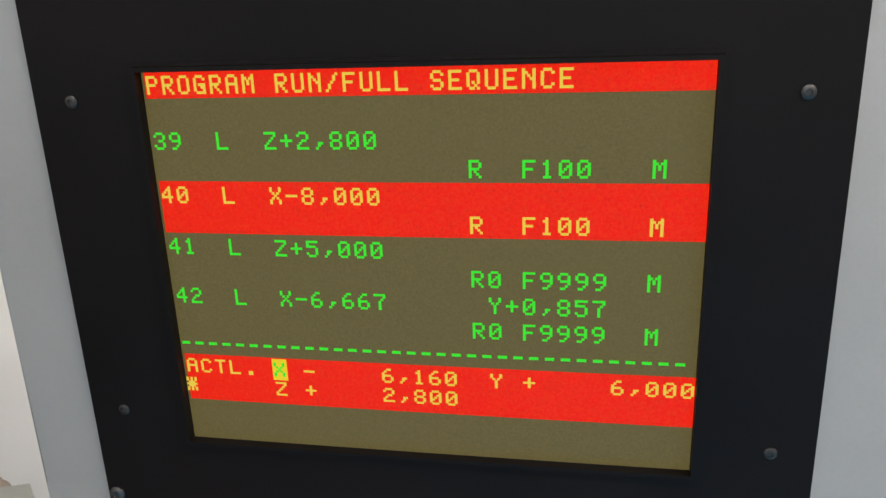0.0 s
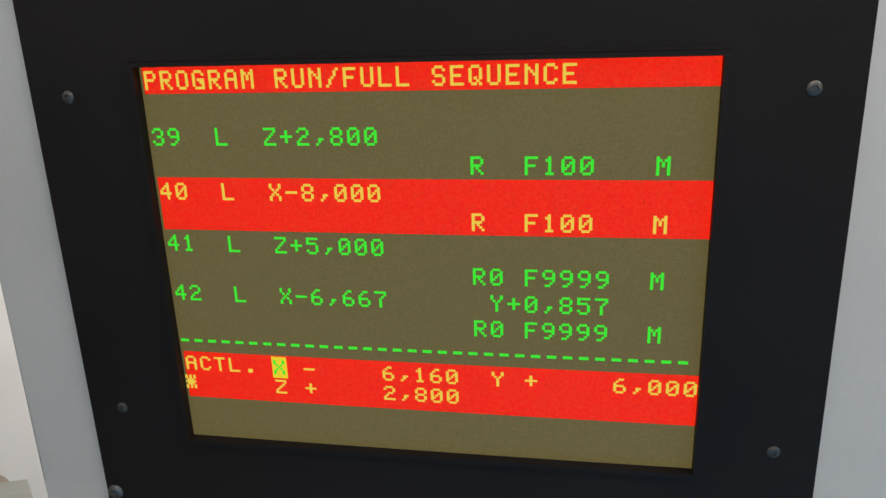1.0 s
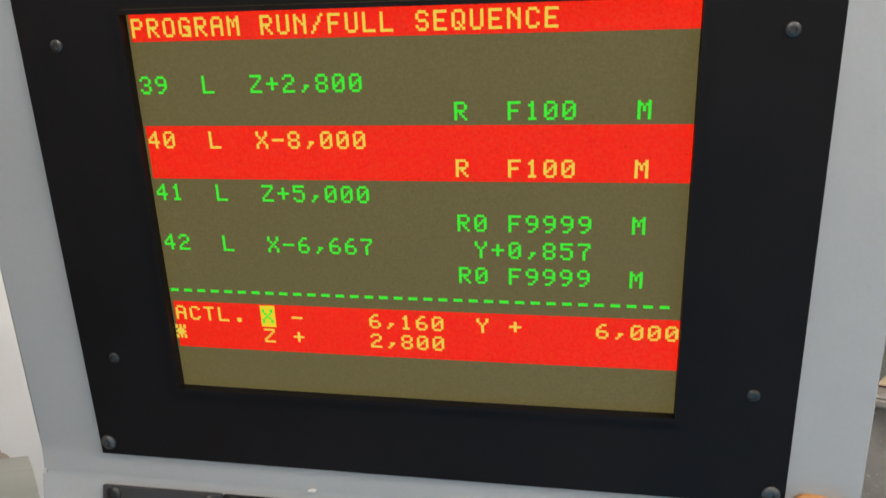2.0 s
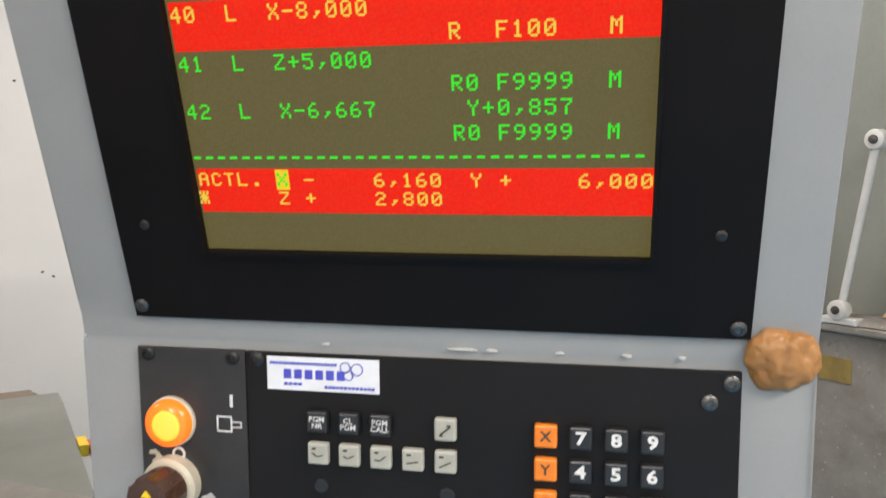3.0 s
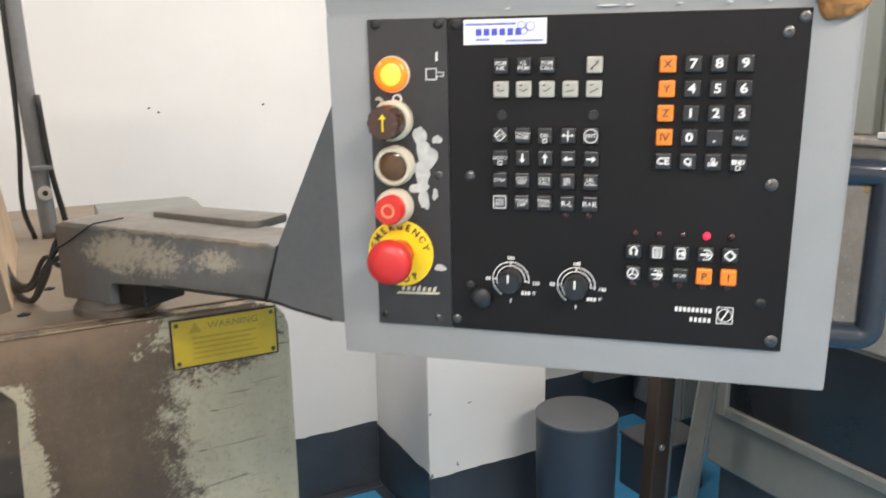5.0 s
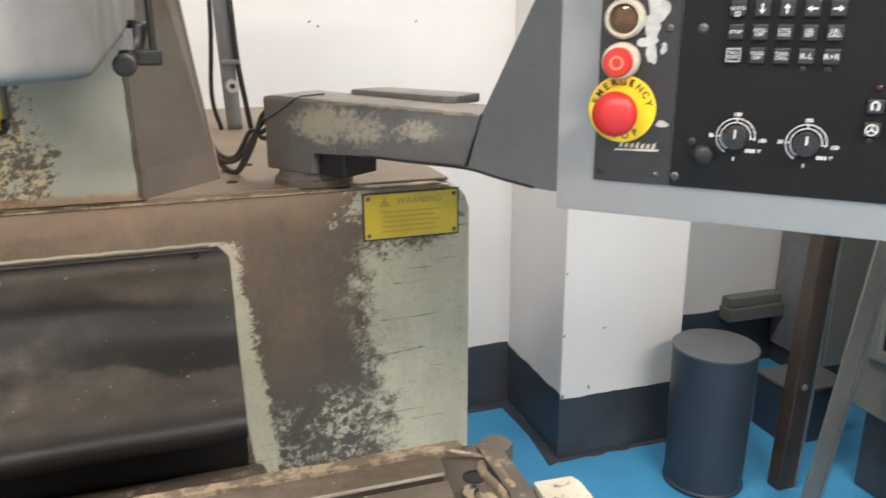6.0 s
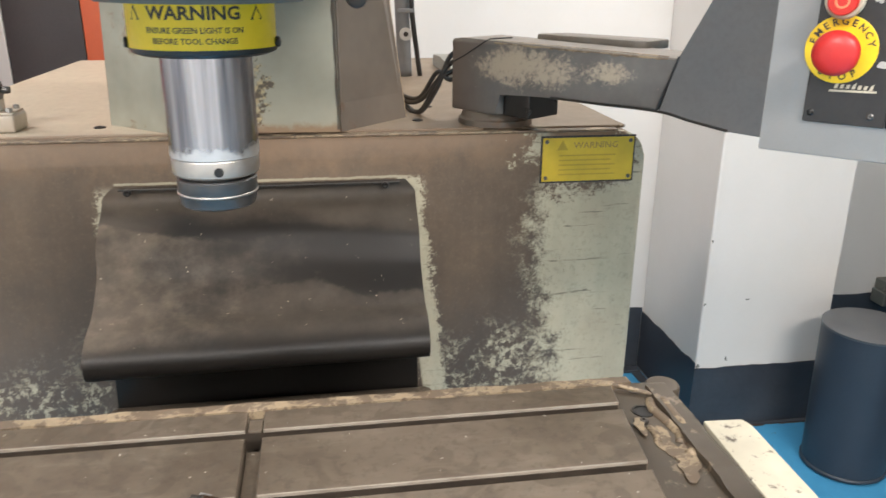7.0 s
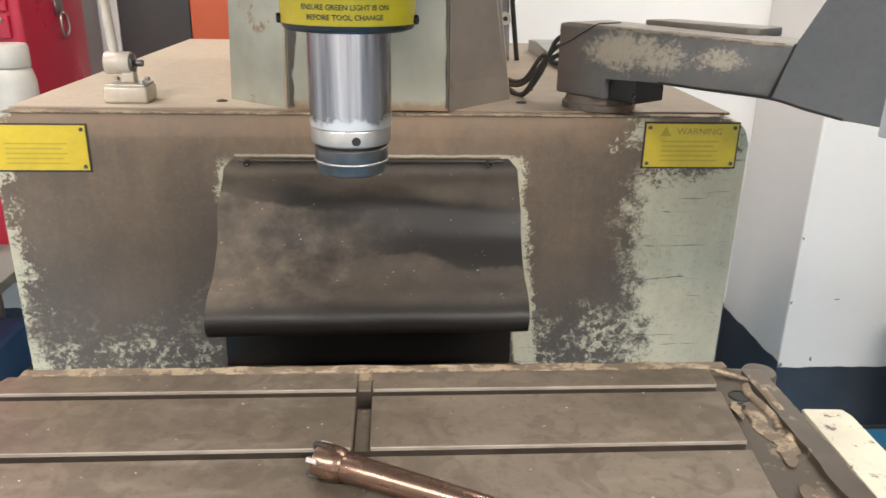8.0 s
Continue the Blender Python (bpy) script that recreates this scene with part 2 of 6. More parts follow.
    rim_line = calc(nt, "MULTIPLY", rim_line, calc(nt, "MULTIPLY", step(nt, x, -0.214, -0.210), step(nt, x, 0.224, 0.220)))
    mask = calc(nt, "MAXIMUM", mask, calc(nt, "MULTIPLY", rim_line, 0.85))
    flake = ramp(nt, chip, 0.33, 0.36)
    mask = calc(nt, "MULTIPLY", mask, calc(nt, "MAXIMUM", flake, step(nt, edge, 0.44, 0.5)))
    loose = calc(nt, "MULTIPLY", ramp(nt, chip, 0.71, 0.73), ramp(nt, mid, 0.52, 0.62))
    mask = calc(nt, "MAXIMUM", mask, calc(nt, "MULTIPLY", loose, 0.8))
    mask = calc(nt, "MULTIPLY", mask, step(nt, y, 1.0, 0.975))
    front = step(nt, y, 1.0, 0.98)
    deck = mix(nt, ramp(nt, big, 0.3, 0.7), (0.26, 0.21, 0.15), (0.16, 0.12, 0.085))
    deck = mix(nt, calc(nt, "MULTIPLY", step(nt, x, 0.0, -0.22), 0.85), deck, mix(nt, ramp(nt, mid, 0.35, 0.65), (0.44, 0.37, 0.275), (0.53, 0.46, 0.35)))
    deck = mix(nt, calc(nt, "MULTIPLY", ramp(nt, chip, 0.5, 0.75), 0.4), deck, (0.1, 0.075, 0.055))
    grime = mix(nt, front, deck, grime)
    col = mix(nt, mask, grime, paint)
    nt.links.new(col, p.inputs["Base Color"])
    nt.links.new(calc(nt, "ADD", 0.42, calc(nt, "MULTIPLY", mid, 0.25)), p.inputs["Roughness"])
    hgt = calc(nt, "ADD", calc(nt, "MULTIPLY", mask, 0.7), calc(nt, "MULTIPLY", fine, 0.35))
    bump(nt, p, hgt, 0.35, 0.0008)
    return m


def chipped(name, coat, under, scale=14.0, amount=0.55, rough=0.5, fine_scale=70.0):
    """A paint coat that has flaked off in ragged islands."""
    m, nt, p = material(name)
    big = noise_node(nt, scale, 13, 0.74, distort=0.3)
    fine = noise_node(nt, fine_scale, 8, 0.75)
    soot = noise_node(nt, 6, 4, 0.6)
    k = calc(nt, "ADD", big, calc(nt, "MULTIPLY", calc(nt, "SUBTRACT", fine, 0.5), 0.35))
    bare = ramp(nt, k, amount, amount + 0.05)
    top = mix(nt, ramp(nt, soot, 0.35, 0.7), coat, tuple(0.6 * v for v in coat))
    low = mix(nt, ramp(nt, fine, 0.4, 0.7), under, tuple(0.7 * v for v in under))
    nt.links.new(mix(nt, bare, top, low), p.inputs["Base Color"])
    nt.links.new(calc(nt, "ADD", rough - 0.1, calc(nt, "MULTIPLY", soot, 0.25)), p.inputs["Roughness"])
    bump(nt, p, calc(nt, "SUBTRACT", calc(nt, "MULTIPLY", fine, 0.3), bare), 0.3, 0.0008)
    return m


def arm_paint():
    """Grey paint rubbed down to cream primer in a patch along the arm's side, browned towards the swivel."""
    m, nt, p = material("worn_grey_arm_paint")
    x, y, z = axes(nt)
    big = noise_node(nt, 14, 6, 0.7)
    fine = noise_node(nt, 120, 4, 0.75)
    k = calc(nt, "ADD", calc(nt, "MULTIPLY", calc(nt, "SUBTRACT", big, 0.5), 0.9), calc(nt, "MULTIPLY", calc(nt, "SUBTRACT", fine, 0.5), 0.9))
    dx = calc(nt, "DIVIDE", calc(nt, "SUBTRACT", x, 0.150), 0.085)
    dz = calc(nt, "DIVIDE", calc(nt, "SUBTRACT", z, 1.555), 0.030)
    d1 = calc(nt, "ADD", calc(nt, "MULTIPLY", dx, dx), calc(nt, "MULTIPLY", dz, dz))
    ex_ = calc(nt, "DIVIDE", calc(nt, "SUBTRACT", x, 0.283), 0.045)
    ez_ = calc(nt, "DIVIDE", calc(nt, "SUBTRACT", z, 1.560), 0.018)
    d2 = calc(nt, "ADD", 0.35, calc(nt, "ADD", calc(nt, "MULTIPLY", ex_, ex_), calc(nt, "MULTIPLY", ez_, ez_)))
    patch = step(nt, calc(nt, "ADD", calc(nt, "MINIMUM", d1, d2), calc(nt, "MULTIPLY", k, 4.2)), 1.3, 0.3)
    patch = calc(nt, "MULTIPLY", patch, step(nt, y, 0.02, 0.01))
    loose = ramp(nt, calc(nt, "ADD", calc(nt, "MULTIPLY", big, 0.5), calc(nt, "MULTIPLY", fine, 0.5)), 0.62, 0.64)
    coat = mix(nt, ramp(nt, big, 0.35, 0.65), (0.15, 0.145, 0.135), (0.115, 0.11, 0.105))
    coat = mix(nt, calc(nt, "MULTIPLY", step(nt, x, 0.09, 0.0), 0.6), coat, (0.14, 0.10, 0.075))
    col = mix(nt, calc(nt, "MAXIMUM", patch, calc(nt, "MULTIPLY", loose, 0.6)), coat, (0.40, 0.345, 0.265))
    # top faces turn a paler beige grey than the sides
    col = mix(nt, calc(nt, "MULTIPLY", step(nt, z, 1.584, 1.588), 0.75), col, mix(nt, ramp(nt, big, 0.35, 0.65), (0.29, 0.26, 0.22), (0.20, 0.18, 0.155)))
    nt.links.new(col, p.inputs["Base Color"])
    nt.links.new(calc(nt, "ADD", 0.38, calc(nt, "MULTIPLY", big, 0.25)), p.inputs["Roughness"])
    bump(nt, p, calc(nt, "SUBTRACT", calc(nt, "MULTIPLY", fine, 0.3), patch), 0.3, 0.0006)
    return m


def table_steel():
    m, nt, p = material("oily_table_steel")
    big = noise_node(nt, 7, 5, 0.6)
    drag = noise_node(nt, 30, 4, 0.6, (0.25, 1, 1))
    fine = noise_node(nt, 300, 3, 0.6)
    rings = noise_node(nt, 16, 2, 0.5, distort=1.6)
    col = mix(nt, ramp(nt, big, 0.3, 0.7), (0.235, 0.195, 0.15), (0.12, 0.096, 0.072))
    col = mix(nt, calc(nt, "MULTIPLY", ramp(nt, drag, 0.52, 0.75), 0.5), col, (0.30, 0.26, 0.205))
    blot_ = noise_node(nt, 55, 9, 0.75)
    col = mix(nt, calc(nt, "MULTIPLY", ramp(nt, blot_, 0.52, 0.62), 0.3), col, (0.06, 0.047, 0.035))
    chips = noise_node(nt, 140, 2, 0.5)
    col = mix(nt, ramp(nt, chips, 0.755, 0.765), col, (0.6, 0.56, 0.48))
    col = mix(nt, calc(nt, "MULTIPLY", ramp(nt, rings, 0.53, 0.60), 0.4), col, (0.1, 0.08, 0.06))
    nt.links.new(col, p.inputs["Base Color"])
    p.inputs["Metallic"].default_value = 0.55
    nt.links.new(calc(nt, "ADD", 0.14, calc(nt, "MULTIPLY", big, 0.45)), p.inputs["Roughness"])
    bump(nt, p, fine, 0.12, 0.0004)
    return m


def rubber():
    """Black rubber sheet, dusty brown where chips and oil have dried on it, with the roll's sheen painted in."""
    m, nt, p = material("dusty_black_rubber")
    x, y, z = axes(nt)
    big = noise_node(nt, 9, 7, 0.6, (0.9, 1, 1.2))
    fine = noise_node(nt, 150, 4, 0.7)
    spark = noise_node(nt, 120, 2, 0.5)
    mottle = noise_node(nt, 26, 6, 0.65)

    def mul(a, b):
        return calc(nt, "MULTIPLY", a, b)

    def plus(a, b):
        return calc(nt, "ADD", a, b)

    wob = calc(nt, "SUBTRACT", big, 0.5)
    zn = plus(z, mul(wob, 0.05))
    slant = plus(zn, mul(x, 0.07))
    xn = plus(x, mul(wob, 0.35))
    # dried dust above the crease and below it towards one end; painted sheen along the roll's crest
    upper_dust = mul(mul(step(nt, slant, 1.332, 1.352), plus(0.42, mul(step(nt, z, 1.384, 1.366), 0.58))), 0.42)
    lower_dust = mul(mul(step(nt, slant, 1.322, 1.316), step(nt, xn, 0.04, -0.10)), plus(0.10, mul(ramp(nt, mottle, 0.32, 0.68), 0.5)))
    crest_sheen = mul(mul(step(nt, z, 1.207, 1.228), step(nt, plus(z, mul(wob, 0.14)), 1.256, 1.243)), plus(0.12, mul(mottle, 0.30)))
    dust_and_sheen = calc(nt, "MAXIMUM", calc(nt, "MAXIMUM", upper_dust, lower_dust), crest_sheen)
    dust_and_sheen = plus(dust_and_sheen, mul(step(nt, plus(x, mul(wob, 0.12)), -0.10, -0.22), 0.55))
    # dust and painted sheen both fade to black under the roll
    dust_and_sheen = mul(plus(mul(dust_and_sheen, 0.64), 0.02), mul(step(nt, z, 1.203, 1.238), plus(0.45, mul(mottle, 1.0))))
    col = mix(nt, dust_and_sheen, (0.019, 0.017, 0.015), (0.33, 0.265, 0.2))
    col = mix(nt, calc(nt, "MULTIPLY", ramp(nt, spark, 0.735, 0.75), step(nt, z, 1.2, 1.24)), col, (0.5, 0.42, 0.32))
    nt.links.new(col, p.inputs["Base Color"])
    nt.links.new(calc(nt, "ADD", 0.42, calc(nt, "MULTIPLY", dust_and_sheen, 0.35)), p.inputs["Roughness"])
    bump(nt, p, fine, 0.12, 0.0005)
    return m


def quill_steel():
    m, nt, p = material("ground_quill_steel")
    x, y, z = axes(nt)
    reflection_streak = noise_node(nt, 55, 4, 0.65, (1, 1, 0.03))
    fine = noise_node(nt, 300, 3, 0.6, (0.2, 0.2, 1))
    wear = noise_node(nt, 60, 4, 0.7)
    low = step(nt, calc(nt, "ADD", z, calc(nt, "MULTIPLY", calc(nt, "SUBTRACT", wear, 0.5), 0.03)), 1.5395, 1.533)
    # dark reflections painted into the steel colour as upright streaks
    col = mix(nt, ramp(nt, reflection_streak, 0.35, 0.68), (0.56, 0.55, 0.57), (0.13, 0.13, 0.15))
    col = mix(nt, low, col, (0.62, 0.61, 0.60))
    nt.links.new(col, p.inputs["Base Color"])
    p.inputs["Metallic"].default_value = 1.0
    nt.links.new(calc(nt, "ADD", 0.14, calc(nt, "ADD", calc(nt, "MULTIPLY", reflection_streak, 0.2), calc(nt, "MULTIPLY", low, 0.25))), p.inputs["Roughness"])
    bump(nt, p, fine, 0.05, 0.0003)
    return m


M_PAINT = casting_paint()
M_TABLE = table_steel()
M_RUBBER = rubber()
M_QUILL = quill_steel()
M_WALL = surf("white_wall_paint", (0.72, 0.70, 0.67), (0.66, 0.645, 0.605), 1.8, 0.6, 0.1, 0, 0.10, 90, speck=(0.3, 0.29, 0.27), speck_scale=45, speck_at=0.79, gmix=0.06)
M_BAND = surf("dark_blue_black_paint", (0.034, 0.040, 0.051), (0.052, 0.060, 0.072), 6, 0.42, 0.15, 0, 0.3, 60, speck=(0.2, 0.2, 0.2), speck_scale=38, speck_at=0.77)
M_FLOOR = surf("blue_floor_paint", (0.06, 0.295, 0.52), (0.045, 0.235, 0.44), 3, 0.4, 0.15, 0, 0.2, 50, speck=(0.09, 0.1, 0.11), speck_scale=22, speck_at=0.655)
M_CEIL = surf("ceiling_board", (0.7, 0.7, 0.68), (0.62, 0.62, 0.6), 2, 0.8, 0.05)
M_PENDANT = surf("grey_pendant_paint", (0.255, 0.256, 0.25), (0.29, 0.29, 0.283), 7, 0.42, 0.12, 0, 0.15, 400, gmix=0.1, speck=(0.12, 0.12, 0.12), speck_scale=55, speck_at=0.76)
M_BRACKET = surf("dark_grey_paint", (0.105, 0.108, 0.11), (0.13, 0.132, 0.132), 9, 0.45, 0.12, 0, 0.25, 150)
M_ARM = arm_paint()
M_BLACKP = surf("black_anodised_panel", (0.006, 0.0052, 0.0052), (0.009, 0.008, 0.008), 12, 0.5, 0.1, 0, 0.06, 400)
M_STRIPP = surf("worn_black_panel", (0.016, 0.015, 0.015), (0.032, 0.029, 0.027), 14, 0.38, 0.18, 0, 0.1, 200)
M_BEZEL = surf("black_bezel_plastic", (0.006, 0.006, 0.006), (0.01, 0.01, 0.01), 20, 0.3, 0.1)
M_KEY = surf("black_key_plastic", (0.012, 0.012, 0.013), (0.02, 0.02, 0.021), 60, 0.35, 0.1, 0, 0.05)
M_KEYO = surf("orange_key_plastic", (0.78, 0.21, 0.015), (0.70, 0.18, 0.012), 60, 0.4, 0.1, 0, 0.05)
M_KEYG = surf("grey_key_plastic", (0.40, 0.39, 0.33), (0.34, 0.33, 0.28), 60, 0.45, 0.1, 0, 0.05)
M_WHITE = surf("white_print", (0.72, 0.71, 0.68), (0.6, 0.59, 0.56), 200, 0.5, 0.1, 0, 0)
M_SMEAR = surf("smeared_filler", (0.52, 0.51, 0.48), (0.33, 0.32, 0.30), 120, 0.6, 0.1, 0, 0.2, 250)
M_INK = surf("dark_print", (0.05, 0.04, 0.03), (0.03, 0.025, 0.02), 200, 0.5, 0.1, 0, 0)
M_SCREW = surf("steel_screw", (0.15, 0.145, 0.14), (0.08, 0.077, 0.073), 300, 0.4, 0.15, 0.9, 0.05)
M_SCREWM = surf("grey_screw", (0.075, 0.072, 0.07), (0.05, 0.048, 0.045), 300, 0.42, 0.15, 0.85, 0.05)
M_SCREWD = surf("black_screw", (0.03, 0.03, 0.03), (0.05, 0.048, 0.045), 300, 0.42, 0.15, 0.8, 0.05)
M_STICKER = surf("white_sticker", (0.75, 0.75, 0.76), (0.68, 0.68, 0.7), 40, 0.4, 0.1, 0, 0.05)
M_BLUE = surf("blue_print", (0.05, 0.06, 0.42), (0.07, 0.08, 0.46), 80, 0.5, 0.1, 0, 0)
M_PUTTY = surf("brown_putty", (0.37, 0.172, 0.05), (0.29, 0.13, 0.04), 40, 0.5, 0.15, 0, 0.25, 160)
M_CREAM = surf("cream_plastic", (0.55, 0.5, 0.38), (0.42, 0.38, 0.29), 60, 0.45, 0.15, 0, 0.1)
M_BROWNK = surf("brown_smoked_plastic", (0.045, 0.02, 0.013), (0.07, 0.035, 0.022), 60, 0.25, 0.1, 0, 0)
M_RED = surf("red_plastic", (0.55, 0.025, 0.022), (0.48, 0.02, 0.018), 40, 0.38, 0.1, 0, 0.04)
M_YELLOW = surf("yellow_plastic", (0.85, 0.60, 0.015), (0.78, 0.53, 0.012), 40, 0.42, 0.1, 0, 0.05)
M_YLABEL = surf("dirty_yellow_label", (0.62, 0.46, 0.025), (0.48, 0.35, 0.02), 14, 0.45, 0.15, 0, 0.1, 120)
M_OLDLAB = surf("oily_old_label", (0.30, 0.21, 0.05), (0.17, 0.12, 0.04), 20, 0.45, 0.15, 0, 0.2)
M_YBAR = surf("faded_label_print", (0.42, 0.31, 0.02), (0.36, 0.27, 0.02), 30, 0.5)
M_NOSE = surf("dark_spindle_nose", (0.075, 0.074, 0.074), (0.11, 0.108, 0.105), 60, 0.32, 0.1, 0.7, 0.05)
M_BLACKST = surf("black_collar", (0.014, 0.013, 0.012), (0.03, 0.027, 0.023), 40, 0.4, 0.15, 0, 0.15)
M_HEAD = surf("grey_head_paint", (0.25, 0.235, 0.215), (0.13, 0.115, 0.095), 9, 0.6, 0.15, 0, 0.25, 120)
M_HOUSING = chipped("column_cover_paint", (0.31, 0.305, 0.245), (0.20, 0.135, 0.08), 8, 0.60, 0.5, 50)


def flaked_panel():
    """Pale cover paint, flaked to dark primer and yellowed filler in one ragged patch."""
    m, nt, p = material("flaked_cover_paint")
    x, y, z = axes(nt)
    big = noise_node(nt, 7, 5, 0.6)
    mid = noise_node(nt, 34, 6, 0.7)
    fine = noise_node(nt, 130, 4, 0.7)
    col = mix(nt, ramp(nt, big, 0.3, 0.7), (0.34, 0.335, 0.265), (0.26, 0.25, 0.195))
    dx = calc(nt, "DIVIDE", calc(nt, "ADD", x, 0.035), 0.05)
    dz = calc(nt, "DIVIDE", calc(nt, "SUBTRACT", z, 0.085), 0.11)
    d = calc(nt, "ADD", calc(nt, "MULTIPLY", dx, dx), calc(nt, "MULTIPLY", dz, dz))
    k = calc(nt, "ADD", calc(nt, "MULTIPLY", calc(nt, "SUBTRACT", mid, 0.5), 5.0), calc(nt, "MULTIPLY", calc(nt, "SUBTRACT", fine, 0.5), 1.2))
    gone = step(nt, calc(nt, "ADD", d, k), 0.75, 0.6)
    under = mix(nt, ramp(nt, fine, 0.47, 0.55), (0.085, 0.068, 0.045), (0.42, 0.34, 0.20))
    foot_ = calc(nt, "MULTIPLY", step(nt, calc(nt, "ADD", z, calc(nt, "MULTIPLY", calc(nt, "SUBTRACT", mid, 0.5), 0.03)), 0.016, 0.004), 0.8)
    col = mix(nt, foot_, mix(nt, gone, col, under), (0.22, 0.125, 0.06))
    nt.links.new(col, p.inputs["Base Color"])
    nt.links.new(calc(nt, "ADD", 0.4, calc(nt, "MULTIPLY", big, 0.25)), p.inputs["Roughness"])
    bump(nt, p, calc(nt, "SUBTRACT", calc(nt, "MULTIPLY", fine, 0.3), gone), 0.3, 0.0008)
    return m


M_FRONTP = flaked_panel()
# browner cover paint, darkened for the side that gets less light
M_HOUSIDE = chipped("shaded_brown_cover_paint", (0.15, 0.125, 0.10), (0.13, 0.085, 0.055), 6, 0.56, 0.5, 50)
M_RIM = chipped("chipped_cream_rim", (0.16, 0.12, 0.083), (0.33, 0.26, 0.17), 26, 0.48, 0.5, 80)
M_GUTTER = chipped("stained_table_gutter", (0.085, 0.068, 0.05), (0.24, 0.19, 0.135), 18, 0.6, 0.4, 80)
M_CREAMP = chipped("chipped_cream_paint", (0.60, 0.56, 0.44), (0.13, 0.105, 0.08), 30, 0.575, 0.45, 90)
M_CABLE = surf("black_cable", (0.02, 0.02, 0.02), (0.035, 0.033, 0.03), 40, 0.5)
M_TOOL = surf("bronze_tool_steel", (0.19, 0.115, 0.08), (0.13, 0.085, 0.065), 30, 0.28, 0.12, 0.85, 0.05)
M_STEEL = surf("bare_steel", (0.45, 0.44, 0.42), (0.32, 0.31, 0.29), 25, 0.35, 0.15, 0.9, 0.08)
M_BIN = surf("dark_blue_grey_bin", (0.025, 0.035, 0.050), (0.033, 0.044, 0.060), 4, 0.45, 0.12, 0, 0.08)
M_BINLID = surf("grey_bin_lid", (0.07, 0.075, 0.08), (0.1, 0.105, 0.11), 10, 0.5, 0.12, 0, 0.1)
M_GUARD = surf("grey_green_guard_paint", (0.215, 0.222, 0.196), (0.17, 0.178, 0.155), 4, 0.45, 0.12, 0, 0.15)
M_HANDLE = surf("navy_gloss_paint", (0.016, 0.021, 0.030), (0.026, 0.032, 0.042), 12, 0.22, 0.08, 0, 0.05)
M_MONP = surf("black_monitor_panel", (0.0045, 0.0034, 0.0032), (0.007, 0.0055, 0.0052), 12, 0.5, 0.1, 0, 0.06, 400, speck=(0.10, 0.09, 0.085), speck_scale=70, speck_at=0.80)
M_MONP.node_tree.nodes["Principled BSDF"].inputs["Specular IOR Level"].default_value = 0.13
# guard paint with the cabinet's shadow darkened in; the trunking shares it
M_CABIN = surf("shadowed_guard_paint", (0.17, 0.175, 0.155), (0.13, 0.135, 0.12), 4, 0.5, 0.12, 0, 0.15)
M_PIPE = surf("grey_conduit", (0.22, 0.225, 0.23), (0.17, 0.175, 0.18), 20, 0.5)
M_TAN = chipped("tan_cover_edge", (0.58, 0.43, 0.28), (0.35, 0.25, 0.16), 8, 0.62, 0.5, 50)
M_DIRTYM = surf("swarf_covered_metal", (0.36, 0.335, 0.30), (0.20, 0.18, 0.155), 7, 0.34, 0.2, 0.35, 0.6, 60, speck=(0.48, 0.46, 0.42), speck_scale=80, speck_at=0.625)
M_GLASSD = surf("dark_cabinet_window", (0.012, 0.014, 0.016), (0.02, 0.022, 0.024), 3, 0.12, 0.05, 0, 0)
M_POSTD = surf("dark_rusty_post", (0.055, 0.04, 0.032), (0.09, 0.065, 0.05), 8, 0.45, 0.15, 0.3, 0.2)
M_ALU = surf("white_aluminium", (0.6, 0.59, 0.56), (0.5, 0.49, 0.46), 25, 0.4, 0.12, 0.2, 0.08)
M_DULL = surf("dull_galvanised_steel", (0.30, 0.285, 0.25), (0.16, 0.155, 0.145), 3, 0.35, 0.15, 0.6, 0.15)
M_OFFW = surf("yellowed_white_paint", (0.56, 0.50, 0.42), (0.44, 0.375, 0.30), 30, 0.4, 0.15, 0.1, 0.15)
# brown steel with the tee slots' shade put into its colour
M_SLOTSHADE = surf("shaded_slot_steel", (0.06, 0.048, 0.037), (0.03, 0.024, 0.019), 30, 0.45, 0.15, 0.2, 0.2, 120)
M_WORN = surf("worn_slot_edge", (0.40, 0.36, 0.305), (0.24, 0.205, 0.165), 16, 0.4, 0.15, 0.2, 0.1, 90)
M_REDCAB = surf("red_cabinet_paint", (0.42, 0.016, 0.042), (0.34, 0.012, 0.034), 4, 0.3, 0.1, 0, 0.05)
M_ORANGE = surf("orange_panel_paint", (0.55, 0.10, 0.03), (0.48, 0.085, 0.025), 3, 0.5, 0.1, 0, 0.1)
M_DARKP = surf("charcoal_panel", (0.035, 0.03, 0.03), (0.055, 0.05, 0.048), 3, 0.5, 0.1, 0, 0.1)
M_BOTTLE = surf("white_bottle_plastic", (0.47, 0.455, 0.41), (0.37, 0.35, 0.31), 8, 0.4, 0.1, 0, 0.05)
M_BLUEBIN = surf("blue_bin_plastic", (0.03, 0.1, 0.24), (0.025, 0.08, 0.2), 8, 0.45)
M_TUBE = glow("lamp_tube_glow", (1.0, 0.965, 0.92), 6.0, (0.8, 0.8, 0.8))
M_LAMP = glow("orange_lamp_glow", (1.0, 0.12, 0.004), 1.5, (0.6, 0.15, 0.02), 0.2)
M_LAMPC = glow("lamp_core_glow", (1.0, 0.42, 0.03), 1.5, (0.6, 0.3, 0.05), 0.2)
M_LEDON = glow("red_led_glow", (1.0, 0.02, 0.06), 1.6, (0.4, 0.02, 0.03), 0.2)
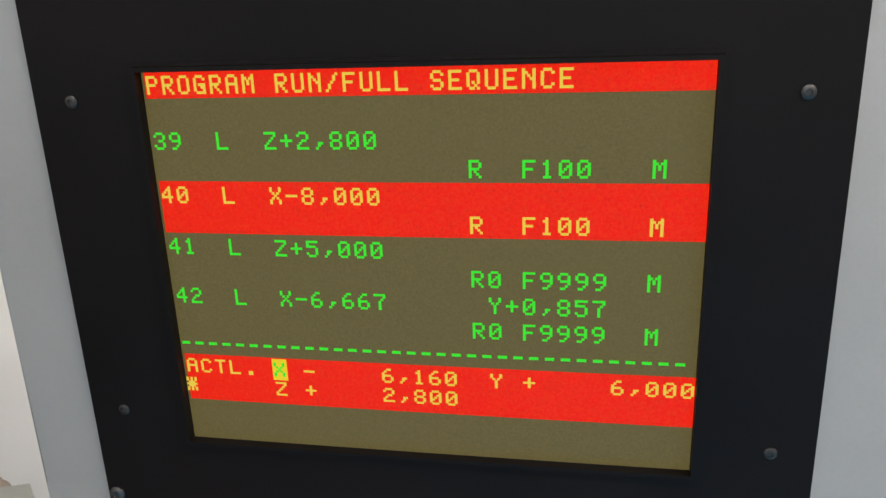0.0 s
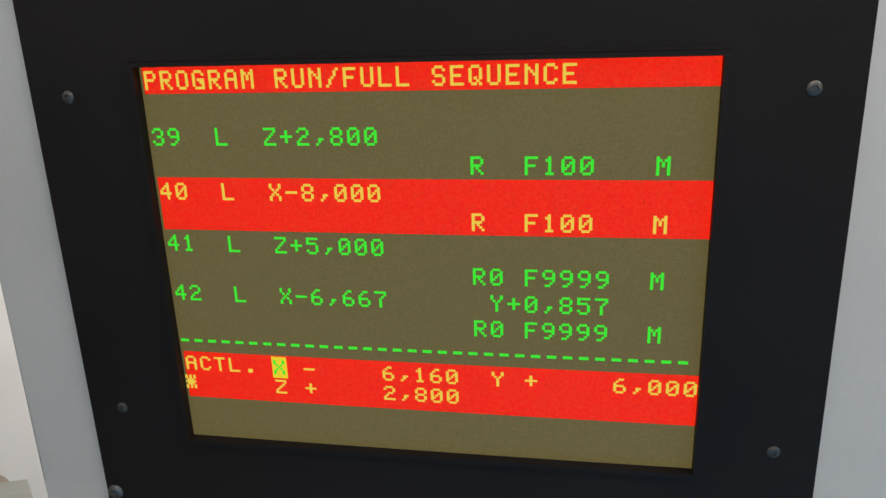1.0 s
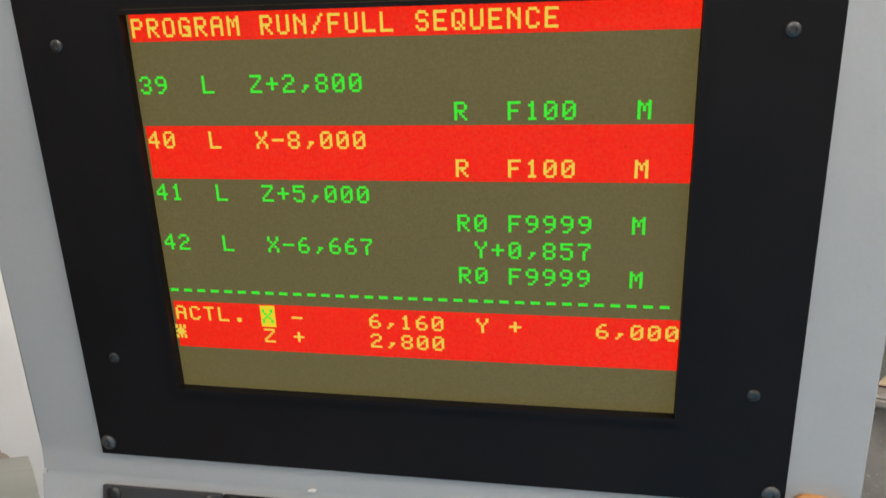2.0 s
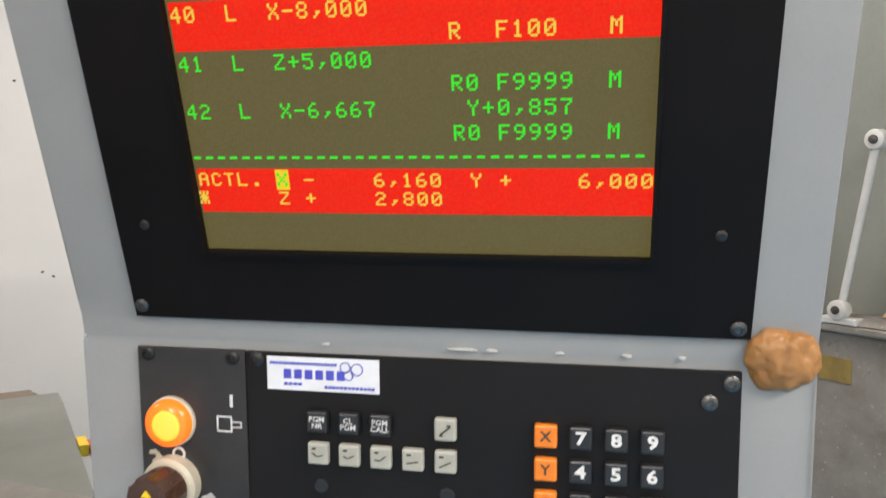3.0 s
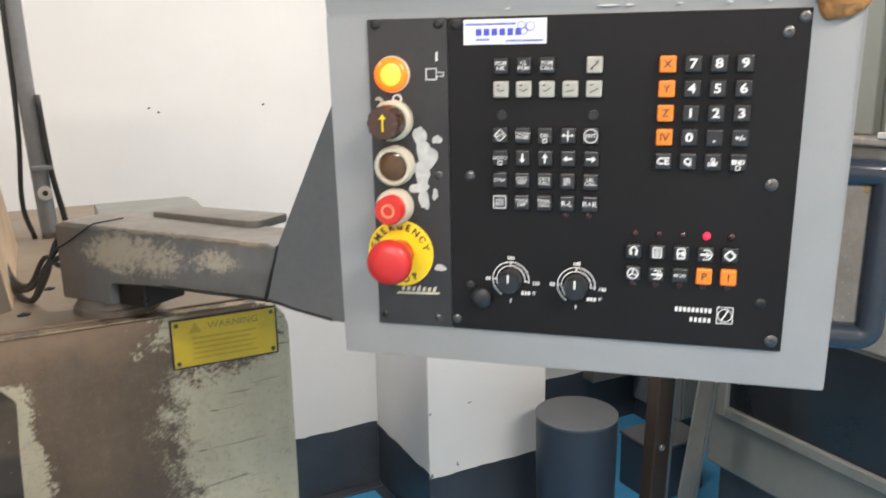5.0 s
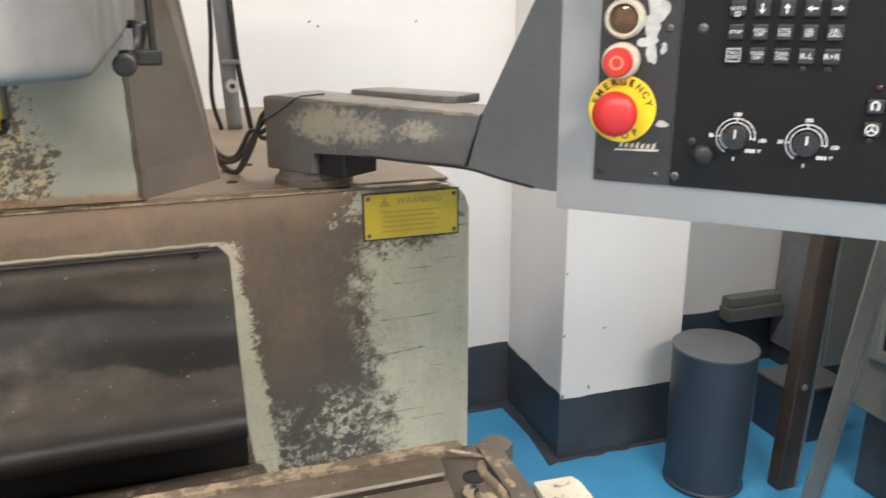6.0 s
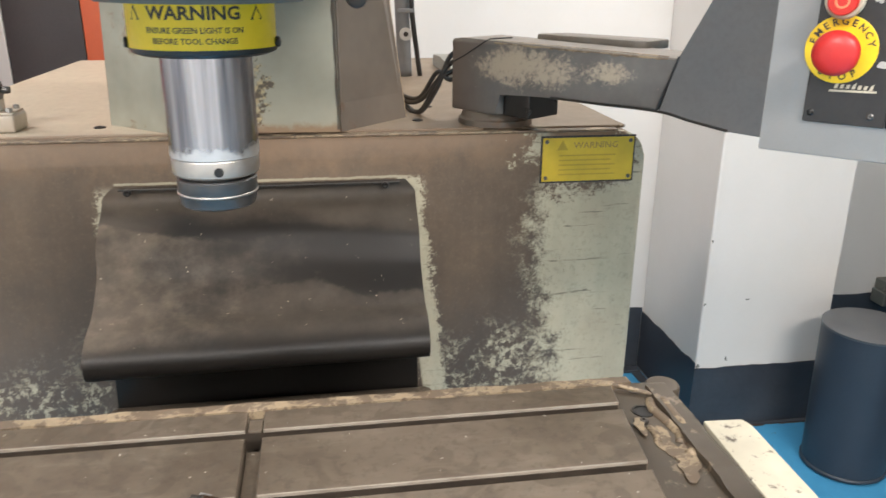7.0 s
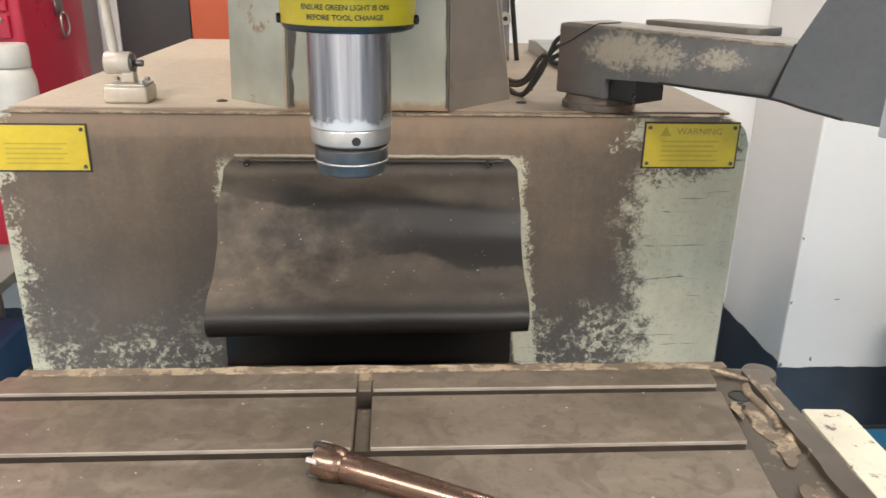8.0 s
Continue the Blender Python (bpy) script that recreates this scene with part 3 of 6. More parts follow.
M_LEDOFF = surf("unlit_led", (0.04, 0.012, 0.012), (0.03, 0.01, 0.01), 90, 0.25)
M_BTNRED = glow("red_button_glow", (1.0, 0.05, 0.03), 0.12, (0.45, 0.02, 0.015), 0.3)
M_BTNMARK = glow("orange_button_mark", (1.0, 0.22, 0.08), 0.5, (0.5, 0.15, 0.08), 0.3)
M_BTNDK = surf("amber_smoked_lens", (0.10, 0.05, 0.02), (0.07, 0.035, 0.015), 60, 0.15, 0.05, 0, 0)
M_BLACKP.node_tree.nodes["Principled BSDF"].inputs["Specular IOR Level"].default_value = 0.22
M_SCR = glow("screen_olive", (0.125, 0.092, 0.021), 1.0, (0.03, 0.03, 0.022), 0.3, 0.12)
M_SCRRED = glow("screen_red", (1.0, 0.018, 0.0), 1.15, (0.01, 0.005, 0.005), 0.3, 0.3)
M_SCRGRN = glow("screen_green", (0.04, 0.80, 0.03), 1.2, (0.01, 0.01, 0.005), 0.25)
M_SCRYEL = glow("screen_yellow", (1.0, 0.72, 0.08), 1.0, (0.01, 0.01, 0.005), 0.25)
for sm, lo_c, hi_c, sc_ in ((M_SCRRED, (0.90, 0.030, 0.002, 1), (1.0, 0.006, 0.0, 1), 700), (M_SCR, (0.115, 0.088, 0.020, 1), (0.135, 0.104, 0.028, 1), 800)):
    nt_ = sm.node_tree
    g_ = noise_node(nt_, sc_, 2, 0.7)
    nt_.links.new(ramp(nt_, g_, 0.38, 0.62, lo_c, hi_c), nt_.nodes["Principled BSDF"].inputs["Emission Color"])
for sm in (M_SCR, M_SCRRED, M_SCRGRN, M_SCRYEL):
    sm.node_tree.nodes["Principled BSDF"].inputs["Specular IOR Level"].default_value = 0.12
M_SCRHI = glow("screen_highlight", (1.0, 0.75, 0.0), 1.0, (0.01, 0.01, 0.005), 0.25)

# ---- room ----
X0, X1, Y0, Y1, ZC = -3.2, 4.2, -3.2, 2.8, 3.3


def structure(name, bm, mat, label):
    return tagged(part(name, bm, mat), label, name.split("_")[0], kind="structure")


structure("floor", box(X0 - .2, X1 + .2, Y0 - .2, Y1 + .2, -0.12, 0.0), M_FLOOR, "worn sky-blue painted concrete workshop floor")
structure("ceiling", box(X0 - .2, X1 + .2, Y0 - .2, Y1 + .2, ZC, ZC + 0.15), M_CEIL, "plain pale workshop ceiling above the machines")
structure("wall_north", box(X0, X1, Y1, Y1 + .2, 0, ZC), M_WALL, "white painted workshop wall behind the milling machine")
for hx, hz in [(0.693, 2.32), (0.685, 2.15), (0.688, 1.669), (0.602, 2.293), (0.238, 1.849), (0.657, 1.685), (1.066, 1.684)]:
    part("wall_hole", blot(hx, hz, .0042, .0042, Y1 - 0.0012, Y1 - 0.0002, int(hx * 100) + 7, 14, 0.4), M_POSTD, bpy.data.objects["wall_north"], "small dark drill hole")
structure("wall_south", box(X0, X1, Y0 - .2, Y0, 0, ZC), M_WALL, "plain white painted workshop wall")
structure("wall_west", box(X0 - .2, X0, Y0 - .2, Y1 + .2, 0, ZC), M_WALL, "plain white painted workshop side wall")
structure("wall_east", box(X1, X1 + .2, Y0 - .2, Y1 + .2, 0, ZC), M_WALL, "plain white painted workshop side wall")


def ragged_band(x0, x1, h, amp, seed):
    """A painted strip whose upper edge was cut in by hand."""
    rnd = random.Random(seed)
    n = max(6, int((x1 - x0) / 0.03))
    top = [(x1 - (x1 - x0) * i / n, h + amp * (noise.noise(Vector((i * 0.35, seed, 0))) + 0.4 * rnd.uniform(-1, 1))) for i in range(n + 1)]
    return [(x0, 0.0), (x1, 0.0)] + top


pillar = thing("pillar", pose(1.48, 2.285, 0), "white painted square wall pillar with chipped edges", "pillar", kind="structure")
part("pillar_body", box(0, 0.535, 0, Y1 - 2.285, 0, ZC, 0.006, 2), M_WALL, pillar)
bm = prism(ragged_band(-0.004, 0.539, 0.262, 0.004, 3), -0.004, -0.0005, "xz")
part("painted_band", bm, M_BAND, pillar, "dark blue-black painted skirting band")
for k, (px, pz, rx, rz) in enumerate(((0.177, 0.542, .008, .003), (0.0065, 0.53, .004, .006), (0.122, 0.297, .004, .010), (0.008, 0.272, .009, .008), (0.007, 0.78, .004, .005))):
    part("paint_chip", blot(px, pz, rx, rz, -0.0012, -0.0002, 90 + k, 16, 0.5), M_GUARD, pillar, "chipped grey paint")
bm = bmesh.new()
pr = None
for i in range(71):
    f = i / 70
    px, py, ox, oy = (0.56 - 1.19 * f, 0.0, 0, -1) if f < 0.475 else (0.0, (f - 0.475) * 0.98, -1, 0)
    w = 0.018 + 0.022 * noise.noise(Vector((f * 14, 2.5, 0))) + 0.012 * noise.noise(Vector((f * 47, 1, 0)))
    w = max(0.007, w)
    cur = (bm.verts.new((px + ox * .005, py + oy * .005, 0.004)), bm.verts.new((px + ox * (.005 + w), py + oy * (.005 + w), 0.0008)))
    if pr:
        bm.faces.new((pr[0], pr[1], cur[1], cur[0]))
    pr = cur
part("floor_grime", bm, M_POSTD, pillar, "brown grime caked along the foot")
bm = prism([(a, b + 0.012) for a, b in ragged_band(0.0, Y1 - 2.289, 0.27, 0.006, 4)], -0.004, -0.0005, "yz")
part("painted_band", bm, M_BAND, pillar, "dark blue-black painted skirting band")
band = thing("baseboard", pose(0, Y1, 0), "dark blue-black painted skirting band along the wall", "baseboard", kind="structure")
part("painted_band", prism(ragged_band(X0, 1.475, 0.297, 0.006, 5), -0.004, 0.0, "xz"), M_BAND, band)
part("painted_band", prism(ragged_band(2.016, X1, 0.305, 0.006, 6), -0.004, 0.0, "xz"), M_BAND, band)
seam = structure("trim_floor_seam", box(1.16, 1.474, 2.745, 2.793, 0.0, 0.012, 0.004), M_BAND, "dark sealed joint between floor and wall")

structure("trim_pillar_joint", prism([(1.425, 2.245), (1.476, 2.262), (1.474, 2.745), (1.43, 2.745), (1.445, 2.50)], 0.0, 0.006, "xy", 0.002), M_BAND, "dark dirt-filled joint along the pillar foot")
structure("trim_pillar_joint", prism([(1.477, 2.255), (1.75, 2.266), (2.015, 2.258), (2.015, 2.280), (1.477, 2.280)], 0.0, 0.006, "xy", 0.002), M_BAND, "dark dirt-filled joint along the pillar foot")
trunk = thing("cable_trunking", pose(2.6, Y1, 0.27), "grey metal cable trunking box on the wall", "trunking")
part("trunk_body", box(0, 0.32, -0.09, -0.004, 0, 0.065, 0.004), M_CABIN, trunk)
part("trunk_cover", box(0.01, 0.31, -0.07, -0.004, 0.067, 0.115, 0.004), M_CABIN, trunk)

for lx, ly, watts in LAMP_ROWS:
    lamp = thing("ceiling_light", pose(lx, ly, ZC), "white twin fluorescent batten fitting on the ceiling", "ceiling light", "ceiling lights")
    part("housing", box(-0.78, 0.78, -0.09, 0.09, -0.06, 0, 0.01), M_CEIL, lamp)
    for dy in (-0.05, 0.05):
        part("tube", cyl(0.014, 1.5, 12, axis="x", at=(-0.75, dy, -0.08)), M_TUBE, lamp, smooth=True, auto=40)

# ---- milling machine: column, deck and covers ----
mill = thing("milling_machine_column", pose(0, 0, 0), "pale green milling machine column caked in brown grime", "milling machine")


def rounded_front(x0, x1, z0, z1, r, n=6):
    pts = [(x0, z0), (x1, z0)]
    pts += [(x1 - r + r * math.cos(a), z1 - r + r * math.sin(a)) for a in [math.pi / 2 * i / n for i in range(n + 1)]]
    pts += [(x0 + r - r * math.sin(a), z1 - r + r * math.cos(a)) for a in [math.pi / 2 * i / n for i in range(n + 1)]]
    return pts


part("casting", prism(rounded_front(-0.577, 0.606, 0.0, 1.452, 0.04), 0.96, 2.13, "xz", 0.006), M_PAINT, mill, smooth=True, auto=35)
part("deck_plate", prism([(-0.555, 0.985), (0.58, 0.985), (0.58, 2.11), (-0.555, 2.11)], 1.453, 1.458, "xy", 0.002), M_PAINT, mill)
part("deck_lip", box(-0.555, 0.56, 0.962, 0.982, 1.4525, 1.4555, 0.0012), M_RIM, mill, "bare worn front edge of the deck")


def bolt_head(r, h):
    return lathe([(r, 0), (r, h * .7), (r * .85, h), (r * .45, h), (r * .4, h * .55), (0.0005, h * .5)], 16)


for bx, by in ((-0.244, 1.05), (0.25, 1.06), (0.285, 1.20), (-0.25, 1.3)):
    o = part("deck_bolt", bolt_head(0.009, 0.0022), M_SCREWD, mill, smooth=True, auto=40)
    o.location = (bx, by, 1.458)

# tapered cover round the head slides
cover = thing("column_cover", pose(0, 0, 1.458), "grey-green sheet metal column cover with rusty seams", "machine cover")
foot = [(-0.233, 1.073), (-0.128, 0.985), (0.122, 0.975), (0.236, 1.096), (0.236, 1.6), (-0.233, 1.6)]
head = [(-0.215, 1.073), (-0.122, 0.985), (0.117, 0.975), (0.150, 1.096), (0.150, 1.6), (-0.215, 1.6)]


def cover_panel(i, j, inset=0.0015, t=0.004):
    bm = bmesh.new()
    a, b, c, d = Vector((*foot[i], 0)), Vector((*foot[j], 0)), Vector((*head[j], 0.62)), Vector((*head[i], 0.62))
    u = (b - a).normalized()
    a, b, c, d = a + u * inset, b - u * inset, c - u * inset, d + u * inset
    n = (b - a).cross(d - a).normalized() * t
    lo = [bm.verts.new(p) for p in (a, b, c, d)]
    hi = [bm.verts.new(p - n) for p in (a, b, c, d)]
    bm.faces.new(lo)
    bm.faces.new(hi[::-1])
    for k in range(4):
        bm.faces.new((lo[k], hi[k], hi[(k + 1) % 4], lo[(k + 1) % 4]))
    return bm


part("side_panel", cover_panel(0, 1), M_HOUSING, cover)
part("front_panel", cover_panel(1, 2), M_FRONTP, cover)
# this side's shade is painted in with the darker coat
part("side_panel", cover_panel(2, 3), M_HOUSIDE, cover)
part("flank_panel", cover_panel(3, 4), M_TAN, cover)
part("flank_panel", cover_panel(5, 0), M_HOUSING, cover)
core_lo = [(-0.222, 1.08), (-0.12, 0.995), (0.112, 0.985), (0.225, 1.10), (0.225, 1.59), (-0.222, 1.59)]
bm = bmesh.new()
lo = [bm.verts.new((x, y, 0)) for x, y in core_lo]
hi = [bm.verts.new((x * (0.62 if x > .15 else 0.92), y + .006, 0.615)) for x, y in core_lo]
bm.faces.new(lo), bm.faces.new(hi)
for k in range(6):
    bm.faces.new((lo[k], lo[(k + 1) % 6], hi[(k + 1) % 6], hi[k]))
part("inner_frame", bm, M_BLACKST, cover)


def seam_stain(k, inner, wide, seed):
    """Rust bled out along a folded seam of the cover."""
    a, b = Vector((*foot[k], 0.004)), Vector((*head[k], 0.618))
    u = (Vector((*foot[inner], 0)) - Vector((*foot[k], 0))).normalized()
    n = Vector((u.y, -u.x, 0)) if inner > k else Vector((-u.y, u.x, 0))
    bm = bmesh.new()
    pr = None
    for i in range(61):
        f = i / 60
        w = wide * max(0.25, 0.9 + 1.3 * noise.noise(Vector((f * 9, seed, 0))) + 0.7 * noise.noise(Vector((f * 31, seed, 4))))
        p = a.lerp(b, f) + n * 0.0008
        cur = (bm.verts.new(p + u * 0.002), bm.verts.new(p + u * (0.002 + w)))
        if pr:
            bm.faces.new((pr[0], pr[1], cur[1], cur[0]))
        pr = cur
    bmesh.ops.solidify(bm, geom=bm.faces[:], thickness=0.0006)
    return bm


part("rust_streak", seam_stain(1, 2, 0.009, 2), M_HOUSIDE, cover, "brown rust bled along the seam")
part("rust_streak", seam_stain(1, 0, 0.003, 5), M_TAN, cover, "tan rust line along the seam")
part("rust_streak", seam_stain(2, 1, 0.004, 8), M_HOUSIDE, cover, "brown rust bled along the seam")
for px, py in ((0.165, 1.022), (0.205, 1.064)):
    o = part("cover_screw", bolt_head(0.008, 0.005), M_SCREWD, cover, smooth=True)
    o.matrix_local = pose(px - .02, py, 0.12, 90, 0, 47)

# ---- rubber apron in front of the ways ----
apron = thing("way_cover_apron", pose(0, 0, 0), "dusty black rubber apron rolled over the machine ways", "rubber cover")
PROFILE = smooth_path([(0.950, 1.388, 0), (0.944, 1.365, 0), (0.905, 1.33, 0), (0.872, 1.28, 0), (0.825, 1.243, 0), (0.775, 1.228, 0), (0.748, 1.207, 0), (0.752, 1.182, 0), (0.79, 1.168, 0), (0.84, 1.172, 0)], 45)
bm = bmesh.new()
rows = []
for i, p in enumerate(PROFILE):
    s = i / (len(PROFILE) - 1)
    nip = min(1, s / 0.085)
    wl, wr = -0.213 - 0.016 * nip + 0.004 * s, 0.217 + 0.015 * nip - 0.006 * s
    row = []
    for k in range(41):
        u = k / 40
        x = wl + (wr - wl) * u
        w = 0.007 * noise.noise(Vector((x * 5, s * 4, 1.3))) + 0.013 * math.exp(-((s - 0.26 - 0.13 * u) / 0.045) ** 2) * max(0, 1 - 1.3 * u) + 0.006 * math.exp(-((s - 0.2 - 0.05 * u) / 0.05) ** 2)
        lift = 0.012 * (u - 0.5) * max(0, s - 0.4)
        amp = min(1.0, s * 5)
        row.append(bm.verts.new((x, p.x - w * amp, p.y + lift * amp)))
    rows.append(row)
for a, b in zip(rows, rows[1:]):
    for k in range(40):
        bm.faces.new((a[k], a[k + 1], b[k + 1], b[k]))
bmesh.ops.solidify(bm, geom=bm.faces[:], thickness=0.003)
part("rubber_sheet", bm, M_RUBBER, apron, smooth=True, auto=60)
bm = bmesh.new()
grid = [[bm.verts.new((-0.246 + 0.480 * k / 24, 0.942 + 0.006 * (1 - j / 8) + 0.002 * math.sin(k * .8 + j), 1.19 - 0.32 * j / 8)) for k in range(25)] for j in range(9)]
for a, b in zip(grid, grid[1:]):
    for k in range(24):
        bm.faces.new((a[k], a[k + 1], b[k + 1], b[k]))
bmesh.ops.solidify(bm, geom=bm.faces[:], thickness=0.003)
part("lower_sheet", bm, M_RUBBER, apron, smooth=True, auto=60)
part("clamp_strip", box(-0.203, 0.207, 0.9415, 0.9445, 1.3835, 1.3865, 0.001), M_BLACKST, apron)
for sx in (-0.19, 0.185):
    o = part("clamp_screw", bolt_head(0.0055, 0.005), M_SCREWD, apron, smooth=True)
    o.matrix_local = pose(sx, 0.941, 1.382, 90, 0, 0)

# ---- yellow warning plates on the column ----


def warning_plate(x, z, w, h, words):
    pl = thing("warning_plate", pose(x, 0.96, z), "faded yellow warning plate riveted to the column", "warning sign", "column warning plates")
    part("border", box(-w / 2 - .003, w / 2 + .003, -0.0012, 0.0, -h / 2 - .003, h / 2 + .003, 0.0005), M_BLACKST, pl)
    part("plate", box(-w / 2, w / 2, -0.0026, -0.0014, -h / 2, h / 2, 0.0005), M_YLABEL, pl)
    if words:
        part("heading", lettering(words, 0.0145, (0.012, -0.0028, h * .32), 0.0001, stretch=1.05), M_OLDLAB, pl)
        tri = prism([(-0.052, h * .22), (-0.034, h * .22), (-0.043, h * .22 + .016)], -0.0030, -0.0027, "xz")
        part("hazard_triangle", tri, M_YBAR, pl)
    for k in range(5):
        part("print_bar", box(-w * .32, w * (.30 - .05 * (k % 2)), -0.0030, -0.0027, h * (.08 - .11 * k), h * (.08 - .11 * k) + .0022), M_YBAR, pl)
    for sx in (-1, 1):
        for sz in (-1, 1):
            o = part("rivet", bolt_head(0.0032, 0.002), M_SCREW, pl, smooth=True)
            o.matrix_local = pose(sx * (w / 2 - .006), -0.0026, sz * (h / 2 - .006), 90, 0, 0)
    return pl


warning_plate(0.5105, 1.409, 0.150, 0.070, "WARNING")
warning_plate(-0.508, 1.400, 0.150, 0.070, "")

# ---- head, quill and spindle ----
QX, QY = -0.0045, 0.5125
spin = thing("spindle_head", pose(QX, QY, 0), "grey milling head with bright steel quill and dark nose", "milling head")
part("quill", lathe([(0.0005, 1.5275), (0.0385, 1.5275), (0.0393, 1.5285), (0.0393, 1.66), (0.0005, 1.66)], 64), M_QUILL, spin, smooth=True, auto=30)
part("quill_ring", lathe([(0.030, 1.511), (0.0375, 1.5115), (0.0385, 1.513), (0.0388, 1.526), (0.0382, 1.5272), (0.0005, 1.5272)], 64), M_STEEL, spin, smooth=True, auto=30)
part("gap_ring", lathe([(0.0005, 1.503), (0.032, 1.503), (0.032, 1.512), (0.0005, 1.512)], 48), M_BEZEL, spin)
part("spindle_nose", lathe([(0.0005, 1.4815), (0.031, 1.4815), (0.0335, 1.483), (0.0345, 1.4915), (0.0352, 1.4935), (0.0356, 1.4945), (0.0356, 1.5065), (0.0345, 1.508), (0.0005, 1.508)], 64), M_NOSE, spin, smooth=True, auto=30)
part("nose_line", lathe([(0.0352, 1.4927), (0.0362, 1.4937), (0.0362, 1.4947), (0.0352, 1.4957)], 64), M_STEEL, spin, smooth=True)
o = part("ring_hole", cyl(0.0042, 0.003, 16), M_BEZEL, spin)
o.matrix_local = Matrix.Rotation(radians(10), 4, "Z") @ pose(0, -0.0365, 1.5185, 90, 0, 0)
part("collar", lathe([(0.0393, 1.6195), (0.054, 1.6165), (0.0605, 1.619), (0.0615, 1.6215), (0.0615, 1.664), (0.0605, 1.6665), (0.0393, 1.668)], 64), M_BLACKST, spin, smooth=True, auto=30)


def wrap_band(r, a0, a1, z0, z1, n=40, t=0.0008):
    bm = bmesh.new()
    rr = []
    for i in range(n + 1):
        a = radians(a0 + (a1 - a0) * i / n)
        rr.append([bm.verts.new(((r + d) * math.sin(a), -(r + d) * math.cos(a), z)) for d, z in ((0, z0), (t, z0), (t, z1), (0, z1))])
    for a, b in zip(rr, rr[1:]):
        for k in range(4):
            bm.faces.new((a[k], a[(k + 1) % 4], b[(k + 1) % 4], b[k]))
    bm.faces.new(rr[0]), bm.faces.new(rr[-1])
    return bm


def wrap_letters(text, size, r, z, stretch=1.0, bold=0.0, turn=0.0):
    bm = lettering(text, size, (0, 0, 0), 0.00008, stretch=stretch, bold=bold)
    for v in bm.verts:
        a = v.co.x / r + radians(turn)
        rad = r - v.co.y
        v.co = Vector((rad * math.sin(a), -rad * math.cos(a), z + v.co.z))
    return bm


band_ob = part("warning_band", wrap_band(0.0617, -80, 80, 1.6235, 1.6625), M_YELLOW, spin, "bright yellow warning label wrapped round the collar")
part("band_heading", wrap_letters("WARNING", 0.0142, 0.0626, 1.6518, 1.12, 0.0004), M_INK, band_ob)
part("band_text", wrap_letters("ENSURE GREEN LIGHT IS ON", 0.0064, 0.0626, 1.6388, 0.98, 0.00012), M_INK, band_ob)
part("band_text", wrap_letters("BEFORE TOOL CHANGE", 0.0064, 0.0626, 1.6305, 1.0, 0.00012), M_INK, band_ob)
for turn in (-50, 50):
    bm = prism([(-0.0065, 0), (0.0065, 0), (0, 0.0115)], -0.0001, 0.0001, "xz")
    for v in bm.verts:
        a = v.co.x / 0.0626 + radians(turn)
        v.co = Vector(((0.0626 - v.co.y) * math.sin(a), -(0.0626 - v.co.y) * math.cos(a), 1.6465 + v.co.z))
    tri = part("hazard_triangle", bm, M_INK, band_ob)
    bm = prism([(-0.0042, 0.0012), (0.0042, 0.0012), (0, 0.0088)], -0.0002, 0.0002, "xz")
    for v in bm.verts:
        a = v.co.x / 0.0626 + radians(turn)
        v.co = Vector(((0.0627 - v.co.y) * math.sin(a), -(0.0627 - v.co.y) * math.cos(a), 1.6465 + v.co.z))
    part("triangle_field", bm, M_YELLOW, band_ob)
for turn in (-78, 78):
    o = part("collar_screw", bolt_head(0.0045, 0.004), M_SCREWD, spin, smooth=True)
    o.matrix_local = Matrix.Rotation(radians(turn), 4, "Z") @ pose(0, -0.062, 1.627, 90, 0, 0)
bm = prism([(-0.14, -0.145), (-0.105, -0.185), (0.105, -0.185), (0.145, -0.145), (0.145, 0.46), (-0.14, 0.46)], 1.668, 2.02, "xy", 0.012, seg=3)
for v in bm.verts:
    if v.co.z < 1.70:
        v.co.z += 0.02 * max(0, v.co.y / 0.3)
part("head_casting", bm, M_HEAD, spin, smooth=True, auto=35)
part("head_flange", lathe([(0.05, 1.658), (0.085, 1.660), (0.09, 1.664), (0.09, 1.669), (0.05, 1.669)], 48), M_HEAD, spin, smooth=True, auto=30)
part("guide_rod", cyl(0.008, 0.048, 16, 0.001, at=(0.047, 0.056, 1.623)), M_NOSE, spin, smooth=True, auto=40)
part("hose_fitting", cyl(0.0115, 0.03, 20, 0.002, axis="y", at=(0.141, 0.2, 1.659)), M_BLACKST, spin, smooth=True, auto=40)
part("hose_elbow", tube(smooth_path([(0.141, 0.2, 1.659), (0.141, 0.225, 1.662), (0.150, 0.24, 1.675), (0.155, 0.245, 1.70)], 12), 0.0105, 14), M_BLACKST, spin, smooth=True)
part("pipe_nut", cyl(0.0105, 0.022, 6, 0.0015, at=(0.141, 0.212, 1.672)), M_STEEL, spin, "bright hexagon pipe nut")
part("fitting_bore", cyl(0.0078, 0.002, 20, axis="y", at=(0.141, 0.1705, 1.659)), M_BEZEL, spin)
part("oil_pipe", tube([(0.168, 0.235, 1.668), (0.168, 0.235, 1.80)], 0.004, 10), M_BLACKST, spin, "thin black oil pipe", smooth=True, auto=40)
part("pipe_clamp", box(0.150, 0.177, 0.226, 0.244, 1.655, 1.672, 0.003), M_BLACKST, spin)
bolt_ = part("socket_bolt", lathe([(0.009, 0.0), (0.009, 0.002), (0.0075, 0.0035), (0.0048, 0.0035), (0.0045, 0.001), (0.0004, 0.001)], 20), M_BLACKST, spin, smooth=True, auto=40)
bolt_.matrix_local = pose(0.085, -0.1848, 1.700, 90, 0, 0)

# ---- work table with tee slots ----
ZT = 1.1827
